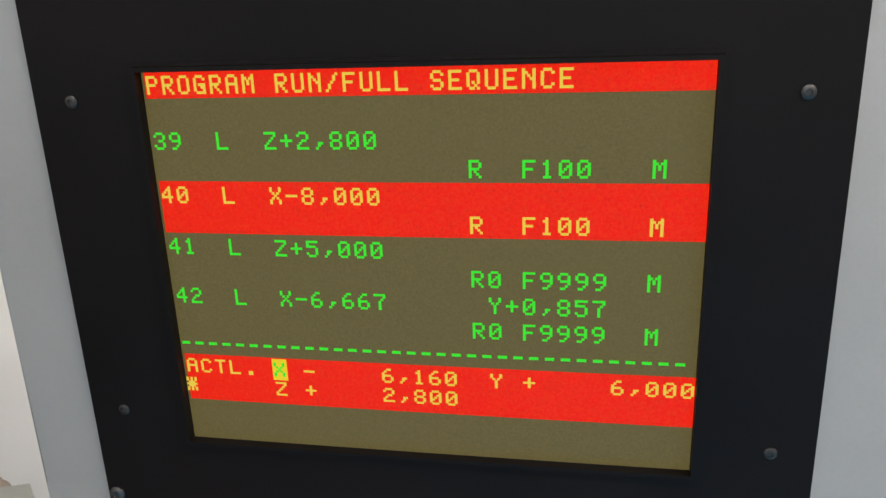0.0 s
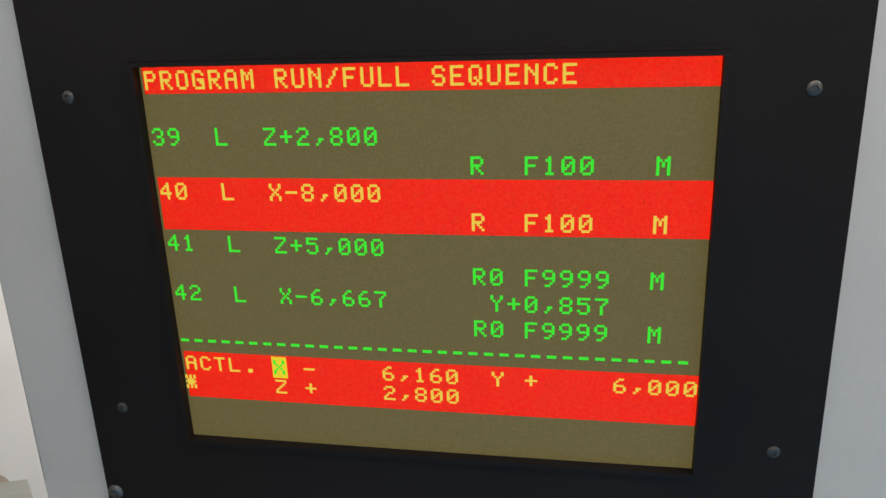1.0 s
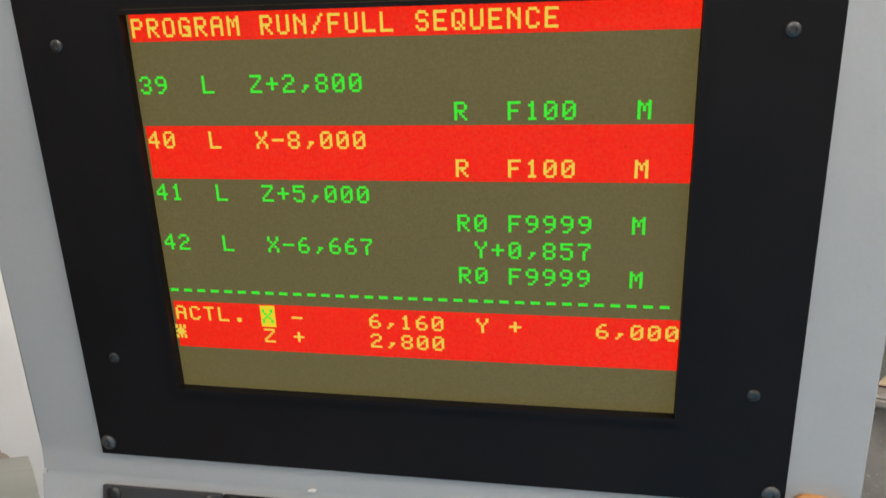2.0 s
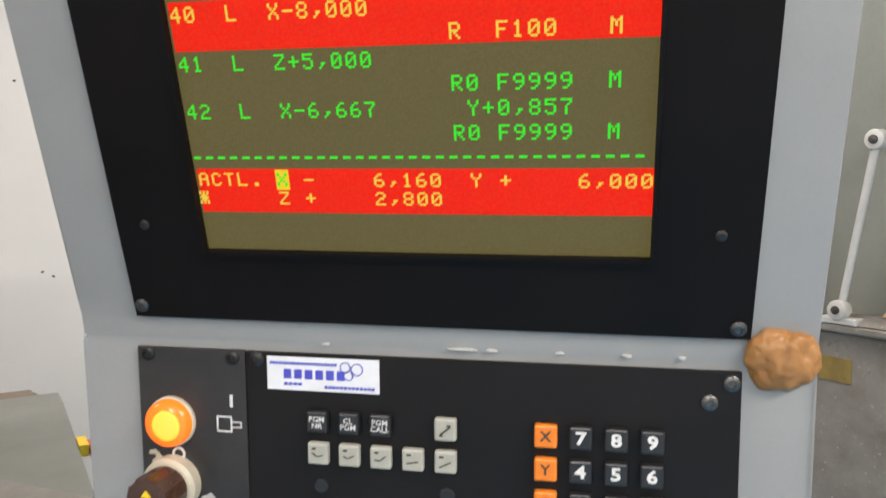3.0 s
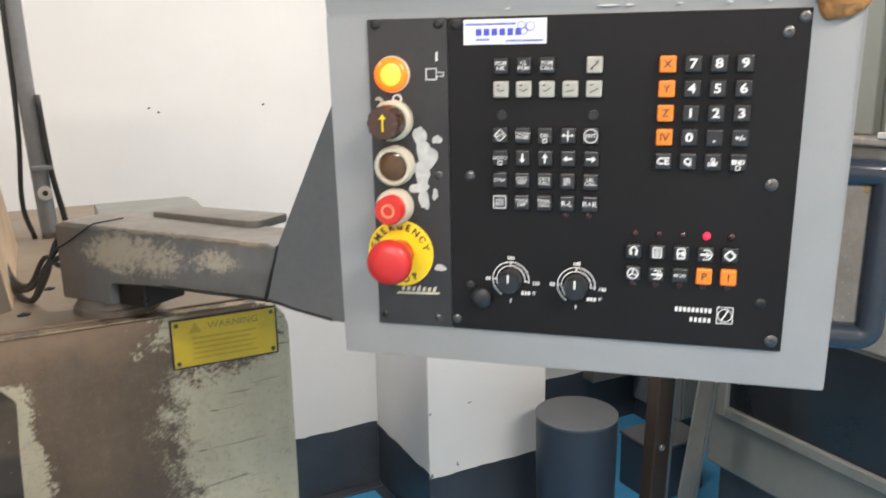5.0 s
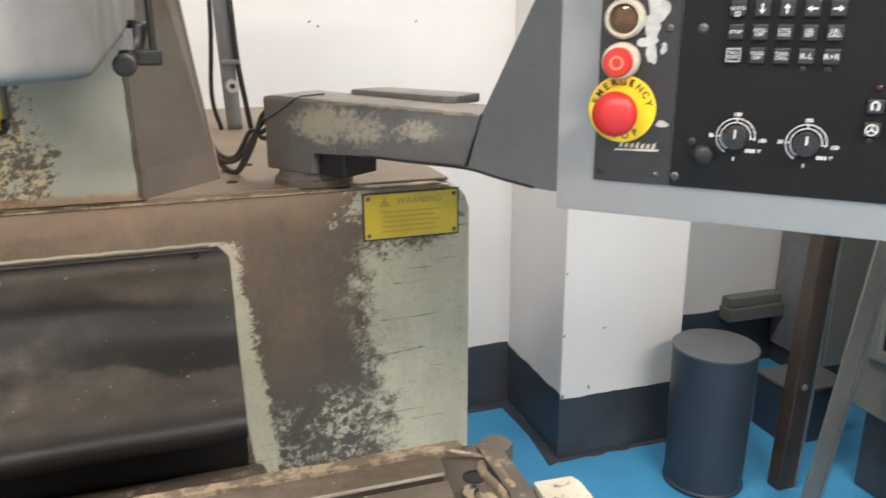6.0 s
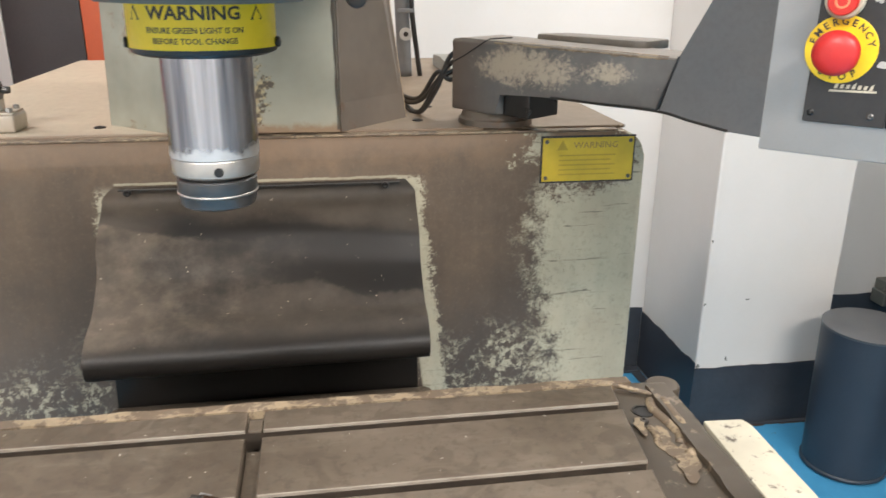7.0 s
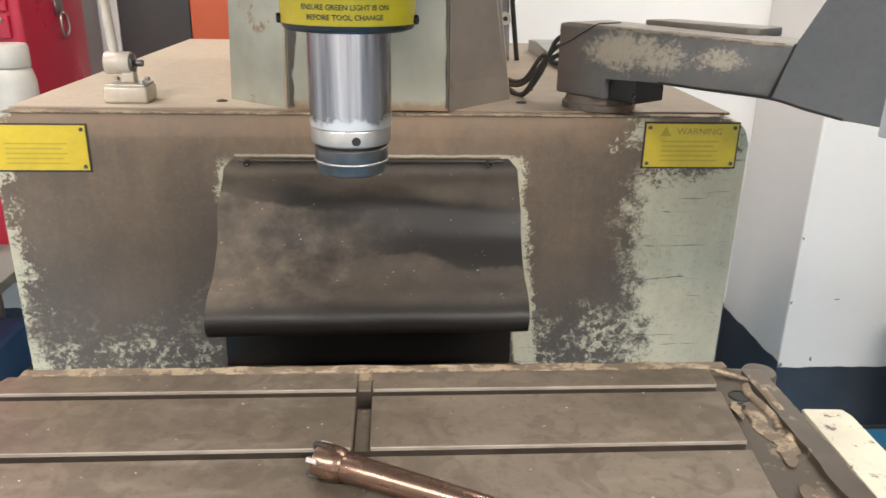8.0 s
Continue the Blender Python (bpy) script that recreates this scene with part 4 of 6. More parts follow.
table = thing("work_table", pose(0, 0, 0), "oily brown steel milling table with tee slots", "milling table")
LANDS = [(0.597, 0.640), (0.474, 0.583), (0.351, 0.460), (0.292, 0.337)]


def x_end(y):
    return 0.420 + (y - 0.39) * 0.115


def land_quad(y0, y1, x0, x1, slant0, slant1):
    pts = [(x0 if not slant0 else -x_end(y0) - .02, y0), (x1 if not slant1 else x_end(y0), y0), (x1 if not slant1 else x_end(y1), y1), (x0 if not slant0 else -x_end(y1) + .005, y1)]
    return prism(pts, 1.158, ZT, "xy", 0.0012, seg=1)


for n_, (y0, y1) in enumerate(LANDS):
    if n_ < 2:
        part("table_land", land_quad(y0, y1, 0, -0.0095, True, False), M_TABLE, table)
        part("table_land", land_quad(y0, y1, 0.0095, 0, False, True), M_TABLE, table)
    else:
        part("table_land", land_quad(y0, y1, 0, 0, True, True), M_TABLE, table)
for y0 in (0.597, 0.474):
    # dark strip laid over the far wall to paint the slot's shade
    part("slot_wall_shade", box(-x_end(y0) - 0.01, x_end(y0) - 0.002, y0 - 0.0007, y0 - 0.0001, 1.158, ZT - 0.0032), M_SLOTSHADE, table, "thin dark strip painting shade on the slot wall")
    for xa, xb in ((-x_end(y0) - 0.01, -0.011), (0.011, x_end(y0) - 0.002)):
        part("worn_edge", box(xa, xb, y0 - 0.0004, y0 + 0.0016, ZT - 0.003, ZT + 0.0005), M_WORN, table, "bright worn slot edge")
part("cross_key", box(-0.0085, 0.0085, 0.601, 0.626, 1.158, 1.1795, 0.0015), M_TABLE, table)
part("cross_key", box(-0.0085, 0.0085, 0.462, 0.575, 1.158, 1.169, 0.001), M_TABLE, table)
part("table_casting", box(-0.56, 0.545, 0.285, 0.72, 1.03, 1.128, 0.01), M_GUTTER, table)
# slot bottoms take the same painted-in shade
part("slot_floor", box(-0.44, 0.43, 0.30, 0.632, 1.1275, 1.158, 0.001), M_SLOTSHADE, table, "slot bottoms darkened with painted shade")
# gutter pan round the lands, with a raised rim
part("gutter_end", box(0.415, 0.524, 0.30, 0.70, 1.1285, 1.141, 0.003), M_GUTTER, table)
part("gutter_end", box(-0.535, -0.42, 0.30, 0.70, 1.1285, 1.141, 0.003), M_GUTTER, table)
part("gutter_back", box(-0.42, 0.416, 0.634, 0.70, 1.1285, 1.141, 0.003), M_GUTTER, table)


def wobbly_bar(x0, x1, y0, y1, z0, z1, n, amp, along="x"):
    bm = bmesh.new()
    rr = []
    for i in range(n + 1):
        t = i / n
        w = amp * noise.noise(Vector((t * n * .35, y0 * 7, x0 * 3)))
        w2 = amp * noise.noise(Vector((t * n * .5, y0 * 7 + 4, x0 * 3)))
        if along == "x":
            x = x0 + (x1 - x0) * t
            c = [(x, y0 - w2, z0), (x, y0 + w, z1 + w), (x, y1, z1 + w2), (x, y1, z0)]
        else:
            y = y0 + (y1 - y0) * t
            c = [(x0 + w, y, z0), (x0 + w2, y, z1 + w), (x1, y, z1 + w2), (x1, y, z0)]
        rr.append([bm.verts.new(p) for p in c])
    for a, b in zip(rr, rr[1:]):
        for k in range(4):
            bm.faces.new((a[k], a[(k + 1) % 4], b[(k + 1) % 4], b[k]))
    bm.faces.new(rr[0]), bm.faces.new(rr[-1])
    return bm


part("back_rim", wobbly_bar(-0.46, 0.50, 0.693, 0.712, 1.125, 1.153, 90, 0.0022), M_RIM, table, "rim with chipped cream paint", smooth=True, auto=50)
part("end_rim", wobbly_bar(0.520, 0.550, 0.29, 0.69, 1.125, 1.1495, 40, 0.003, "y"), M_GUTTER, table, smooth=True, auto=50)
part("end_rim", wobbly_bar(-0.545, -0.525, 0.29, 0.68, 1.125, 1.160, 40, 0.002, "y"), M_RIM, table, smooth=True, auto=50)
for sx in (0.560, -0.545):
    part("corner_boss", lathe([(0.024, 1.10), (0.024, 1.139), (0.022, 1.1425), (0.010, 1.1428), (0.0005, 1.1422)], 28), M_GUTTER, table, smooth=True, auto=40).location = (sx * 0.985, 0.703, 0)
part("corner_web", prism([(0.470, 0.694), (0.500, 0.684), (0.531, 0.664), (0.556, 0.665), (0.556, 0.705), (0.48, 0.712)], 1.132, 1.1455, "xy", 0.005, seg=3), M_GUTTER, table, smooth=True)
part("corner_lip", tube(smooth_path([(0.462, 0.697, 1.1525), (0.478, 0.695, 1.1505), (0.500, 0.685, 1.1475), (0.520, 0.672, 1.1462), (0.533, 0.663, 1.1452), (0.541, 0.668, 1.1452)], 40), 0.0030, 10), M_RIM, table, "corner lip with chipped cream paint", smooth=True)
for pts_, r_ in ((((0.516, 0.664, 1.140), (0.510, 0.640, 1.141), (0.515, 0.612, 1.1405), (0.520, 0.580, 1.139), (0.513, 0.562, 1.139)), 0.0068), (((0.530, 0.655, 1.143), (0.529, 0.62, 1.143), (0.531, 0.585, 1.141), (0.524, 0.548, 1.139), (0.512, 0.535, 1.139)), 0.0085), (((0.488, 0.600, 1.1395), (0.490, 0.585, 1.140), (0.486, 0.567, 1.1395)), 0.0055)):
    part("dried_ridge", tube(smooth_path(pts_, 24), r_, 10), M_RIM, table, "ridge of dried tan coolant", smooth=True)
o = part("drain_hole", lathe([(0.0150, 0.0), (0.0150, 0.0012), (0.0115, 0.0014), (0.0112, 0.0004), (0.0005, 0.0003)], 24), M_BEZEL, table, smooth=True, auto=40)
o.location = (0.496, 0.638, 1.1412)
part("drain_screw", bolt_head(0.006, 0.005), M_SCREW, table, smooth=True, auto=40).location = (0.486, 0.612, 1.141)
for k, (bx, by, rx, ry) in enumerate(((0.495, 0.565, .012, .03), (0.507, 0.535, .01, .022), (0.498, 0.505, .013, .02), (0.476, 0.60, .007, .018), (0.455, 0.36, .018, .03), (0.49, 0.41, .012, .04))):
    bm = blot(0, 0, rx, ry, -0.0008, 0.0, 20 + k, 20, 0.5)
    bmesh.ops.rotate(bm, verts=bm.verts[:], cent=(0, 0, 0), matrix=Matrix.Rotation(radians(-90), 3, "X"))
    bmesh.ops.translate(bm, verts=bm.verts[:], vec=(bx, by, 1.1412 + 0.0011 * k))
    part("dried_coolant", bm, M_RIM, table, "dried tan coolant residue")

saddle = thing("saddle_and_knee", pose(0, 0, 0), "grimy machine saddle and knee carrying the table", "milling machine")
part("saddle", box(-0.26, 0.26, 0.33, 0.955, 0.86, 1.03, 0.015), M_GUTTER, saddle)
part("knee", box(-0.22, 0.22, 0.36, 0.955, 0.25, 0.86, 0.02), M_GUTTER, saddle)
part("base", box(-0.45, 0.45, -0.05, 0.955, 0.0, 0.25, 0.03), M_GUTTER, saddle)

drive = thing("axis_drive_box", pose(0.5975, 0.47, 0.93), "cream painted drive box with chipped edges at the table end", "drive box")
part("box_body", prism([(-0.050, -0.16), (0.010, -0.16), (0.017, 0.105), (0.012, 0.121), (-0.040, 0.124)], 0.0, 0.219, "xy", 0.0025, seg=2), M_CREAMP, drive, smooth=True, auto=40)
part("box_foot", box(-0.048, 0.005, -0.1, 0.1, -0.93, 0.0, 0.004), M_GUTTER, drive)

# ---- cutter lying on the table ----
tool = thing("boring_cutter", pose(-0.030, 0.424, ZT) @ Matrix.Scale(0.86, 4), "bronze-brown steel cutter with a tapered shank lying on the table", "cutting tool")


def along(bm, z=0.0225, tip=2.0):
    bmesh.ops.transform(bm, matrix=Matrix.Translation((0, 0, z)) @ Matrix.Rotation(radians(-24), 4, "Z") @ Matrix.Rotation(radians(tip), 4, "Y") @ Matrix.Rotation(radians(90), 4, "Y"), verts=bm.verts[:])
    return bm


part("cutter_head", along(lathe([(0.012, -0.012), (0.0195, -0.0135), (0.021, -0.012), (0.0215, 0.006), (0.0205, 0.016), (0.0175, 0.022), (0.0005, 0.024)], 36)), M_TOOL, tool, smooth=True, auto=40)
part("shank", along(lathe([(0.0165, 0.020), (0.0175, 0.026), (0.0165, 0.06), (0.0145, 0.16), (0.014, 0.20), (0.0125, 0.204), (0.0005, 0.205)], 36)), M_TOOL, tool, smooth=True, auto=40)
for k in range(6):
    a = 2 * math.pi * k / 6
    bm = box(-0.0045, 0.0045, -0.003, 0.003, -0.0185, -0.004, 0.0008)
    bmesh.ops.transform(bm, matrix=Matrix.Rotation(a, 4, "Z") @ Matrix.Translation((0.0185, 0, 0)), verts=bm.verts[:])
    part("insert", along(bm), M_BLACKST if k % 2 else M_STEEL, tool)
part("cutter_bore", along(cyl(0.009, 0.004, 20, at=(0, 0, -0.0145))), M_BEZEL, tool)

# ---- swing arm carrying the control pendant ----
AX = Matrix(((0.589, 0.808, 0, 0.303), (-0.808, 0.589, 0, 1.044), (0, 0, 1, 0), (0, 0, 0, 1)))
arm = thing("swing_arm", AX, "grey box-section swing arm with worn paint", "swing arm")
beam = [(0, 1.480), (0.099, 1.480), (0.099, 1.5165), (0.168, 1.5165), (0.371, 1.5195), (0.395, 1.5885), (0.02, 1.5925), (0, 1.590)]
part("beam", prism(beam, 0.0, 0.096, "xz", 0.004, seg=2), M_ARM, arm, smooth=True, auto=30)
part("stop_block", box(0.101, 0.152, 0.012, 0.084, 1.4785, 1.516, 0.002), M_BEZEL, arm)
part("swivel_ring", lathe([(0.060, 1.458), (0.060, 1.467), (0.056, 1.4695), (0.052, 1.480), (0.0005, 1.480)], 48), M_HOUSIDE, arm, smooth=True, auto=30).location = (0.05, 0.052, 0)
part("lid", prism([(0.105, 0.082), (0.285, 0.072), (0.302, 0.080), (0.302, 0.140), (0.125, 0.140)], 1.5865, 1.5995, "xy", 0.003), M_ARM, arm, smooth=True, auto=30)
brk = [(0.3725, 1.5185), (0.47, 1.506), (0.535, 1.504), (0.535, 1.853), (0.461, 1.713), (0.3965, 1.590)]
part("bracket", prism(brk, -0.002, 0.098, "xz", 0.003), M_BRACKET, arm, "smooth dark grey triangular bracket", smooth=True, auto=30)
part("weld_seam", tube(smooth_path([(0.371, -0.002, 1.519), (0.381, -0.0025, 1.548), (0.389, -0.002, 1.569), (0.396, -0.002, 1.590)], 18), 0.0016, 8), M_BLACKST, arm, "rough dark weld bead", smooth=True)
part("weld_seam", tube(smooth_path([(0.20, -0.0005, 1.5185), (0.28, -0.001, 1.5185), (0.372, -0.002, 1.5195), (0.42, -0.002, 1.513), (0.47, -0.002, 1.507)], 24), 0.0018, 8), M_BLACKST, arm, "grimy lower edge bead", smooth=True)
bm = bmesh.new()
pr = None
for i in range(61):
    f = i / 60
    w = max(0.0006, 0.0014 + 0.004 * noise.noise(Vector((f * 17, 3.1, 0))) + 0.002 * noise.noise(Vector((f * 50, 1, 0))))
    x = 0.09 + 0.29 * f
    z = 1.5925 - 0.0042 * (x - 0.02) / 0.375
    cur = (bm.verts.new((x, -0.0006, z - 0.003 - w)), bm.verts.new((x, -0.0006, z - 0.003)), bm.verts.new((x, 0.003, z + 0.0006)), bm.verts.new((x, 0.0034 + w, z + 0.0006)))
    if pr:
        for k in range(3):
            bm.faces.new((pr[k], pr[k + 1], cur[k + 1], cur[k]))
    pr = cur
part("worn_edge", bm, M_RIM, arm, "edge rubbed to cream primer")
part("thin_wire", tube([(0.082, 0.05, 1.5935), (0.078, 0.004, 1.5935), (0.0745, -0.002, 1.5905), (0.03, -0.002, 1.566), (-0.001, -0.002, 1.552), (-0.006, 0.01, 1.548)], 0.0011, 8), M_CABLE, arm, "thin black wire draped over the arm", smooth=True)
cb = thing("cable_bundle", pose(0, 0, 0), "black cables looping from the column into the arm", "cables")
for k, (dip, top) in enumerate(((1.462, 1.572), (1.47, 1.560), (1.464, 1.546), (1.476, 1.534))):
    pts = smooth_path([(0.225, 1.22 + k * .012, 1.50), (0.240, 1.16 + k * .008, dip + .006), (0.262, 1.12, dip + .012 * (k % 2)), (0.286, 1.085, dip + .045 + k * .004), (0.305, 1.07, top - .012), (0.335, 1.065, top)], 25)
    part("cable", tube(pts, 0.0038, 10), M_CABLE, cb, smooth=True)
con = thing("conduit", pose(0.297, 1.674, 1.458), "grey flexible conduit rising behind the column", "conduit")
part("pipe", tube(smooth_path([(0.0, 0, 0.0), (-0.004, 0, 0.1), (-0.010, 0, 0.27), (-0.014, 0, 0.45), (-0.02, 0, 0.9)], 20), 0.017, 16), M_PIPE, con, smooth=True)
part("side_cable", tube(smooth_path([(-0.03, 0, 0.0), (-0.045, 0, 0.08), (-0.034, 0, 0.24), (-0.032, -0.01, 0.5), (-0.03, -0.01, 0.9)], 20), 0.005, 8), M_CABLE, con, smooth=True)
part("side_cable", tube(smooth_path([(0.036, 0, 0.0), (0.028, 0, 0.06), (0.016, -0.012, 0.15), (0.008, -0.016, 0.3)], 16), 0.006, 8), M_CABLE, con, smooth=True)
part("clip", lathe_flat(0.006, 0.0145, 0.010, (0.0, -0.018, 0.098)), M_ALU, con, smooth=True, auto=40)
part("clip_bolt", cyl(0.0058, 0.008, 12, axis="y", at=(0.0, -0.0185, 0.098)), M_BLACKST, con, smooth=True, auto=40)
part("clip_strap", box(-0.02, 0.02, -0.02, 0.02, 0.145, 0.155, 0.002), M_PIPE, con)

gbox = thing("grey_terminal_box", pose(0.46, 1.72, 1.458), "low grey sheet metal terminal cover behind the arm", "terminal box")
part("box_lid", prism([(-0.46, 0.0), (0.2, 0.0), (0.2, 0.028), (0.08, 0.033), (-0.44, 0.004)], -0.06, 0.165, "yz", 0.002), M_GUARD, gbox)
part("warning_tab", box(0.1655, 0.182, -0.22, -0.16, 0.0, 0.022, 0.001), M_YELLOW, gbox, "yellow tab")
part("red_tab", box(0.183, 0.197, -0.23, -0.17, 0.0, 0.017, 0.001), M_RED, gbox, "red tab")
# ---- hinged lamp base on the deck ----
noz = thing("lamp_arm_base", pose(-0.388, 1.036, 1.458), "white cast lamp base with hinged upright tube", "lamp base")
part("base_box", box(-0.034, 0.034, -0.016, 0.04, 0.0, 0.026, 0.004, 3), M_OFFW, noz, smooth=True, auto=40)
part("base_plinth", box(-0.031, 0.031, -0.013, 0.037, 0.026, 0.0295, 0.0012), M_OFFW, noz)
part("neck", box(-0.008, 0.012, 0.0, 0.022, 0.0295, 0.05, 0.003), M_OFFW, noz)
part("hinge_barrel", cyl(0.0178, 0.040, 28, 0.0025, axis="x", at=(-0.032, 0.01, 0.060)), M_OFFW, noz, smooth=True, auto=40)
part("barrel_cap", cyl(0.0150, 0.004, 28, 0.0015, axis="x", at=(0.0082, 0.01, 0.060)), M_SCREW, noz, smooth=True, auto=40)
part("wing_screw", cyl(0.0055, 0.014, 14, 0.002, axis="x", at=(0.0122, 0.01, 0.060)), M_SCREW, noz, smooth=True, auto=40)
part("upright_tube", tube([(-0.018, 0.012, 0.075), (-0.037, 0.03, 0.25), (-0.085, 0.06, 0.62)], 0.0072, 14), M_OFFW, noz, smooth=True, auto=40)
for sx, sy in ((0.024, 0.028), (-0.024, 0.028), (0.026, -0.008)):
    part("base_bolt", bolt_head(0.0045, 0.006), M_STEEL, noz, smooth=True, auto=40).location = (sx, sy, 0.03)

# ---- control pendant ----
PXA, PZA = Vector((0.74149, -0.67092, -0.00802)), Vector((-0.01742, -0.03119, 0.99936))
PYA = PZA.cross(PXA)
PM = Matrix.Translation((0.5787, 0.5053, 1.8282)) @ Matrix((PXA, PYA, PZA)).transposed().to_4x4()
pend = thing("control_pendant", PM, "grey sheet metal control pendant with screen and black key panel", "control panel")
TILT = radians(15.64)
UPM = Matrix.Translation((0.0009, -0.0054, 0.0324)) @ Matrix.Rotation(TILT, 4, "X") @ Matrix.Rotation(radians(0.3), 4, "Y")
ct, st = math.cos(TILT), math.sin(TILT)


def up_yz(v, off=0.0):
    """Depth and height of a place v metres up the tilted upper face, off metres behind it."""
    return -0.0054 - v * st + off * ct, 0.0324 + v * ct + off * st


LX, RX = -0.047, 0.4005
side = [(0.0032, -0.319), (0.0032, 0.0075), (0.0022, 0.0115), up_yz(-0.0095, 0.0034), up_yz(0.0, 0.0034), up_yz(0.345, 0.0034), (0.09, 0.40), (0.2, 0.37), (0.2, -0.319)]
part("enclosure", prism(side, LX, RX, "yz", 0.0025, seg=2), M_PENDANT, pend, smooth=True, auto=25)


def upper(bm, name, mat, parent, label="", **k):
    bmesh.ops.transform(bm, matrix=UPM, verts=bm.verts[:])
    return part(name, bm, mat, parent, label, **k)


# upper black panel with the screen opening cut through it
SU0, SU1, SV0, SV1 = 0.0486, 0.3118, 0.0362, 0.2352
PU0, PU1, PV0, PV1 = -0.0055, 0.3642, -0.0078, 0.30


def panel_with_hole(o, h, y0, y1):
    bm = bmesh.new()
    ring = []
    for y in (y0, y1):
        ring.append([[bm.verts.new((x, y, z)) for x, z in ((a, c), (b, c), (b, d), (a, d))] for a, b, c, d in (o, h)])
    for y in (0, 1):
        out_, in_ = ring[y]
        for k in range(4):
            bm.faces.new((out_[k], out_[(k + 1) % 4], in_[(k + 1) % 4], in_[k]))
    for w in (0, 1):
        for k in range(4):
            bm.faces.new((ring[0][w][k], ring[0][w][(k + 1) % 4], ring[1][w][(k + 1) % 4], ring[1][w][k]))
    return bm


screen_panel = upper(panel_with_hole((PU0, PU1, PV0, PV1), (SU0, SU1, SV0, SV1), 0.0, 0.0030), "monitor_panel", M_MONP, pend, "satin black monitor surround")
upper(panel_with_hole((SU0 + .0004, SU1 - .0004, SV0 + .0004, SV1 - .0004), (SU0 + .0026, SU1 - .0026, SV0 + .0026, SV1 - .0026), -0.0030, 0.0032), "screen_bezel", M_MONP, screen_panel)
upper(panel_with_hole((SU0 - .0016, SU1 + .0014, SV0 - .0028, SV1 + .0016), (SU0 + .0002, SU1 - .0002, SV0 + .0002, SV1 - .0002), -0.0014, -0.0001), "bezel_lip", M_MONP, screen_panel, "raised black lip")
# tube face, slightly domed
bm = bmesh.new()
NX, NZ = 24, 18
gv = []
for j in range(NZ + 1):
    row = []
    for i in range(NX + 1):
        a, b = i / NX * 2 - 1, j / NZ * 2 - 1
        row.append(bm.verts.new((SU0 + (SU1 - SU0) * i / NX, 0.0014 + 0.0013 * (a * a + b * b) / 2, SV0 + (SV1 - SV0) * j / NZ)))
    gv.append(row)
for a, b in zip(gv, gv[1:]):
    for i in range(NX):
        bm.faces.new((a[i], a[i + 1], b[i + 1], b[i]))
screen = upper(bm, "screen", M_SCR, pend, "glowing olive screen with red bars and green text", smooth=True)


def on_tube(x, z, lift):
    a, b = (x - SU0) / (SU1 - SU0) * 2 - 1, (z - SV0) / (SV1 - SV0) * 2 - 1
    return Vector((x, 0.0014 + 0.0013 * (a * a + b * b) / 2 - lift, z))


IU0, IU1 = 0.0527, 0.3095


def tube_rects(rects, lift):
    bm = bmesh.new()
    for x0, x1, z0, z1 in rects:
        n = max(1, int((x1 - x0) / 0.012))
        for i in range(n):
            a, b = x0 + (x1 - x0) * i / n, x0 + (x1 - x0) * (i + 1) / n
            bm.faces.new([bm.verts.new(on_tube(x, z, lift)) for x, z in ((a, z0), (b, z0), (b, z1), (a, z1))])
    return bm


for z0, z1 in ((0.2201, 0.2333), (0.1546, 0.1806), (0.0624, 0.0887)):
    upper(tube_rects([(IU0, IU1, z0, z1)], 0.0004), "red_bar", M_SCRRED, screen)

GLYPHS = {
    "P": "1e11111e101010", "R": "1e11111e141211", "O": "0e11111111110e", "G": "0e11101713110f", "A": "0e11111f111111", "M": "111b1515111111",
    "U": "1111111111110e", "N": "11191513111111", "/": "01020204080810", "F": "1f10101e101010", "L": "1010101010101f", "S": "0e11100e01110e",
    "E": "1f10101e10101f", "Q": "0e11111115120d", "C": "0e11101010110e", "X": "11110a040a1111", "Y": "11110a04040404", "Z": "1f01020408101f",
    "T": "1f040404040404", "+": "0004041f040400", "-": "0000001f000000", ",": "00000000060408", ".": "00000000000606", "*": "15150e1f0e1515",
    "0": "0e11131519110e", "1": "040c040404040e", "2": "0e11010608101f", "3": "0e11010601110e", "4": "02060a121f0202", "5": "1f101e0101110e",
    "6": "0608101e11110e", "7": "1f010204040404", "8": "0e11110e11110e", "9": "0e11110f01020c",
}
COL0, PITCH = 0.0565, 0.00799


def screen_text(words, col, v, mat, high=0.0083, lift=0.0008):
    """Dot-matrix letters, each row of dots one bright bar."""
    dx, dz = 0.00112, high / 7
    for n, ch in enumerate(words):
        if ch not in GLYPHS:
            continue
        rects = []
        cx = COL0 + (col + n) * PITCH
        for r in range(7):
            bits = int(GLYPHS[ch][2 * r:2 * r + 2], 16)
            i = 0
            while i < 5:
                j = i
                while j < 5 and bits >> (4 - j) & 1:
                    j += 1
                if j > i:
                    z1 = v + high / 2 - r * dz
                    rects.append((cx + (i - 2.62) * dx, cx + (j - 2.38) * dx, z1 - dz * 1.02, z1))
                i = j + 1
        upper(tube_rects(rects, lift), "character", mat, screen)


screen_text("PROGRAM RUN/FULL SEQUENCE", 0, 0.2263, M_SCRYEL, 0.0086)
screen_text("39  L  Z+2,800", 0, 0.2001, M_SCRGRN)
screen_text("R  F100   M", 19, 0.1870, M_SCRGRN)
screen_text("40  L  X-8,000", 0, 0.1739, M_SCRYEL)
screen_text("R  F100   M", 19, 0.1609, M_SCRYEL)
screen_text("41  L  Z+5,000", 0, 0.1478, M_SCRGRN)
screen_text("R0 F9999  M", 19, 0.1347, M_SCRGRN)
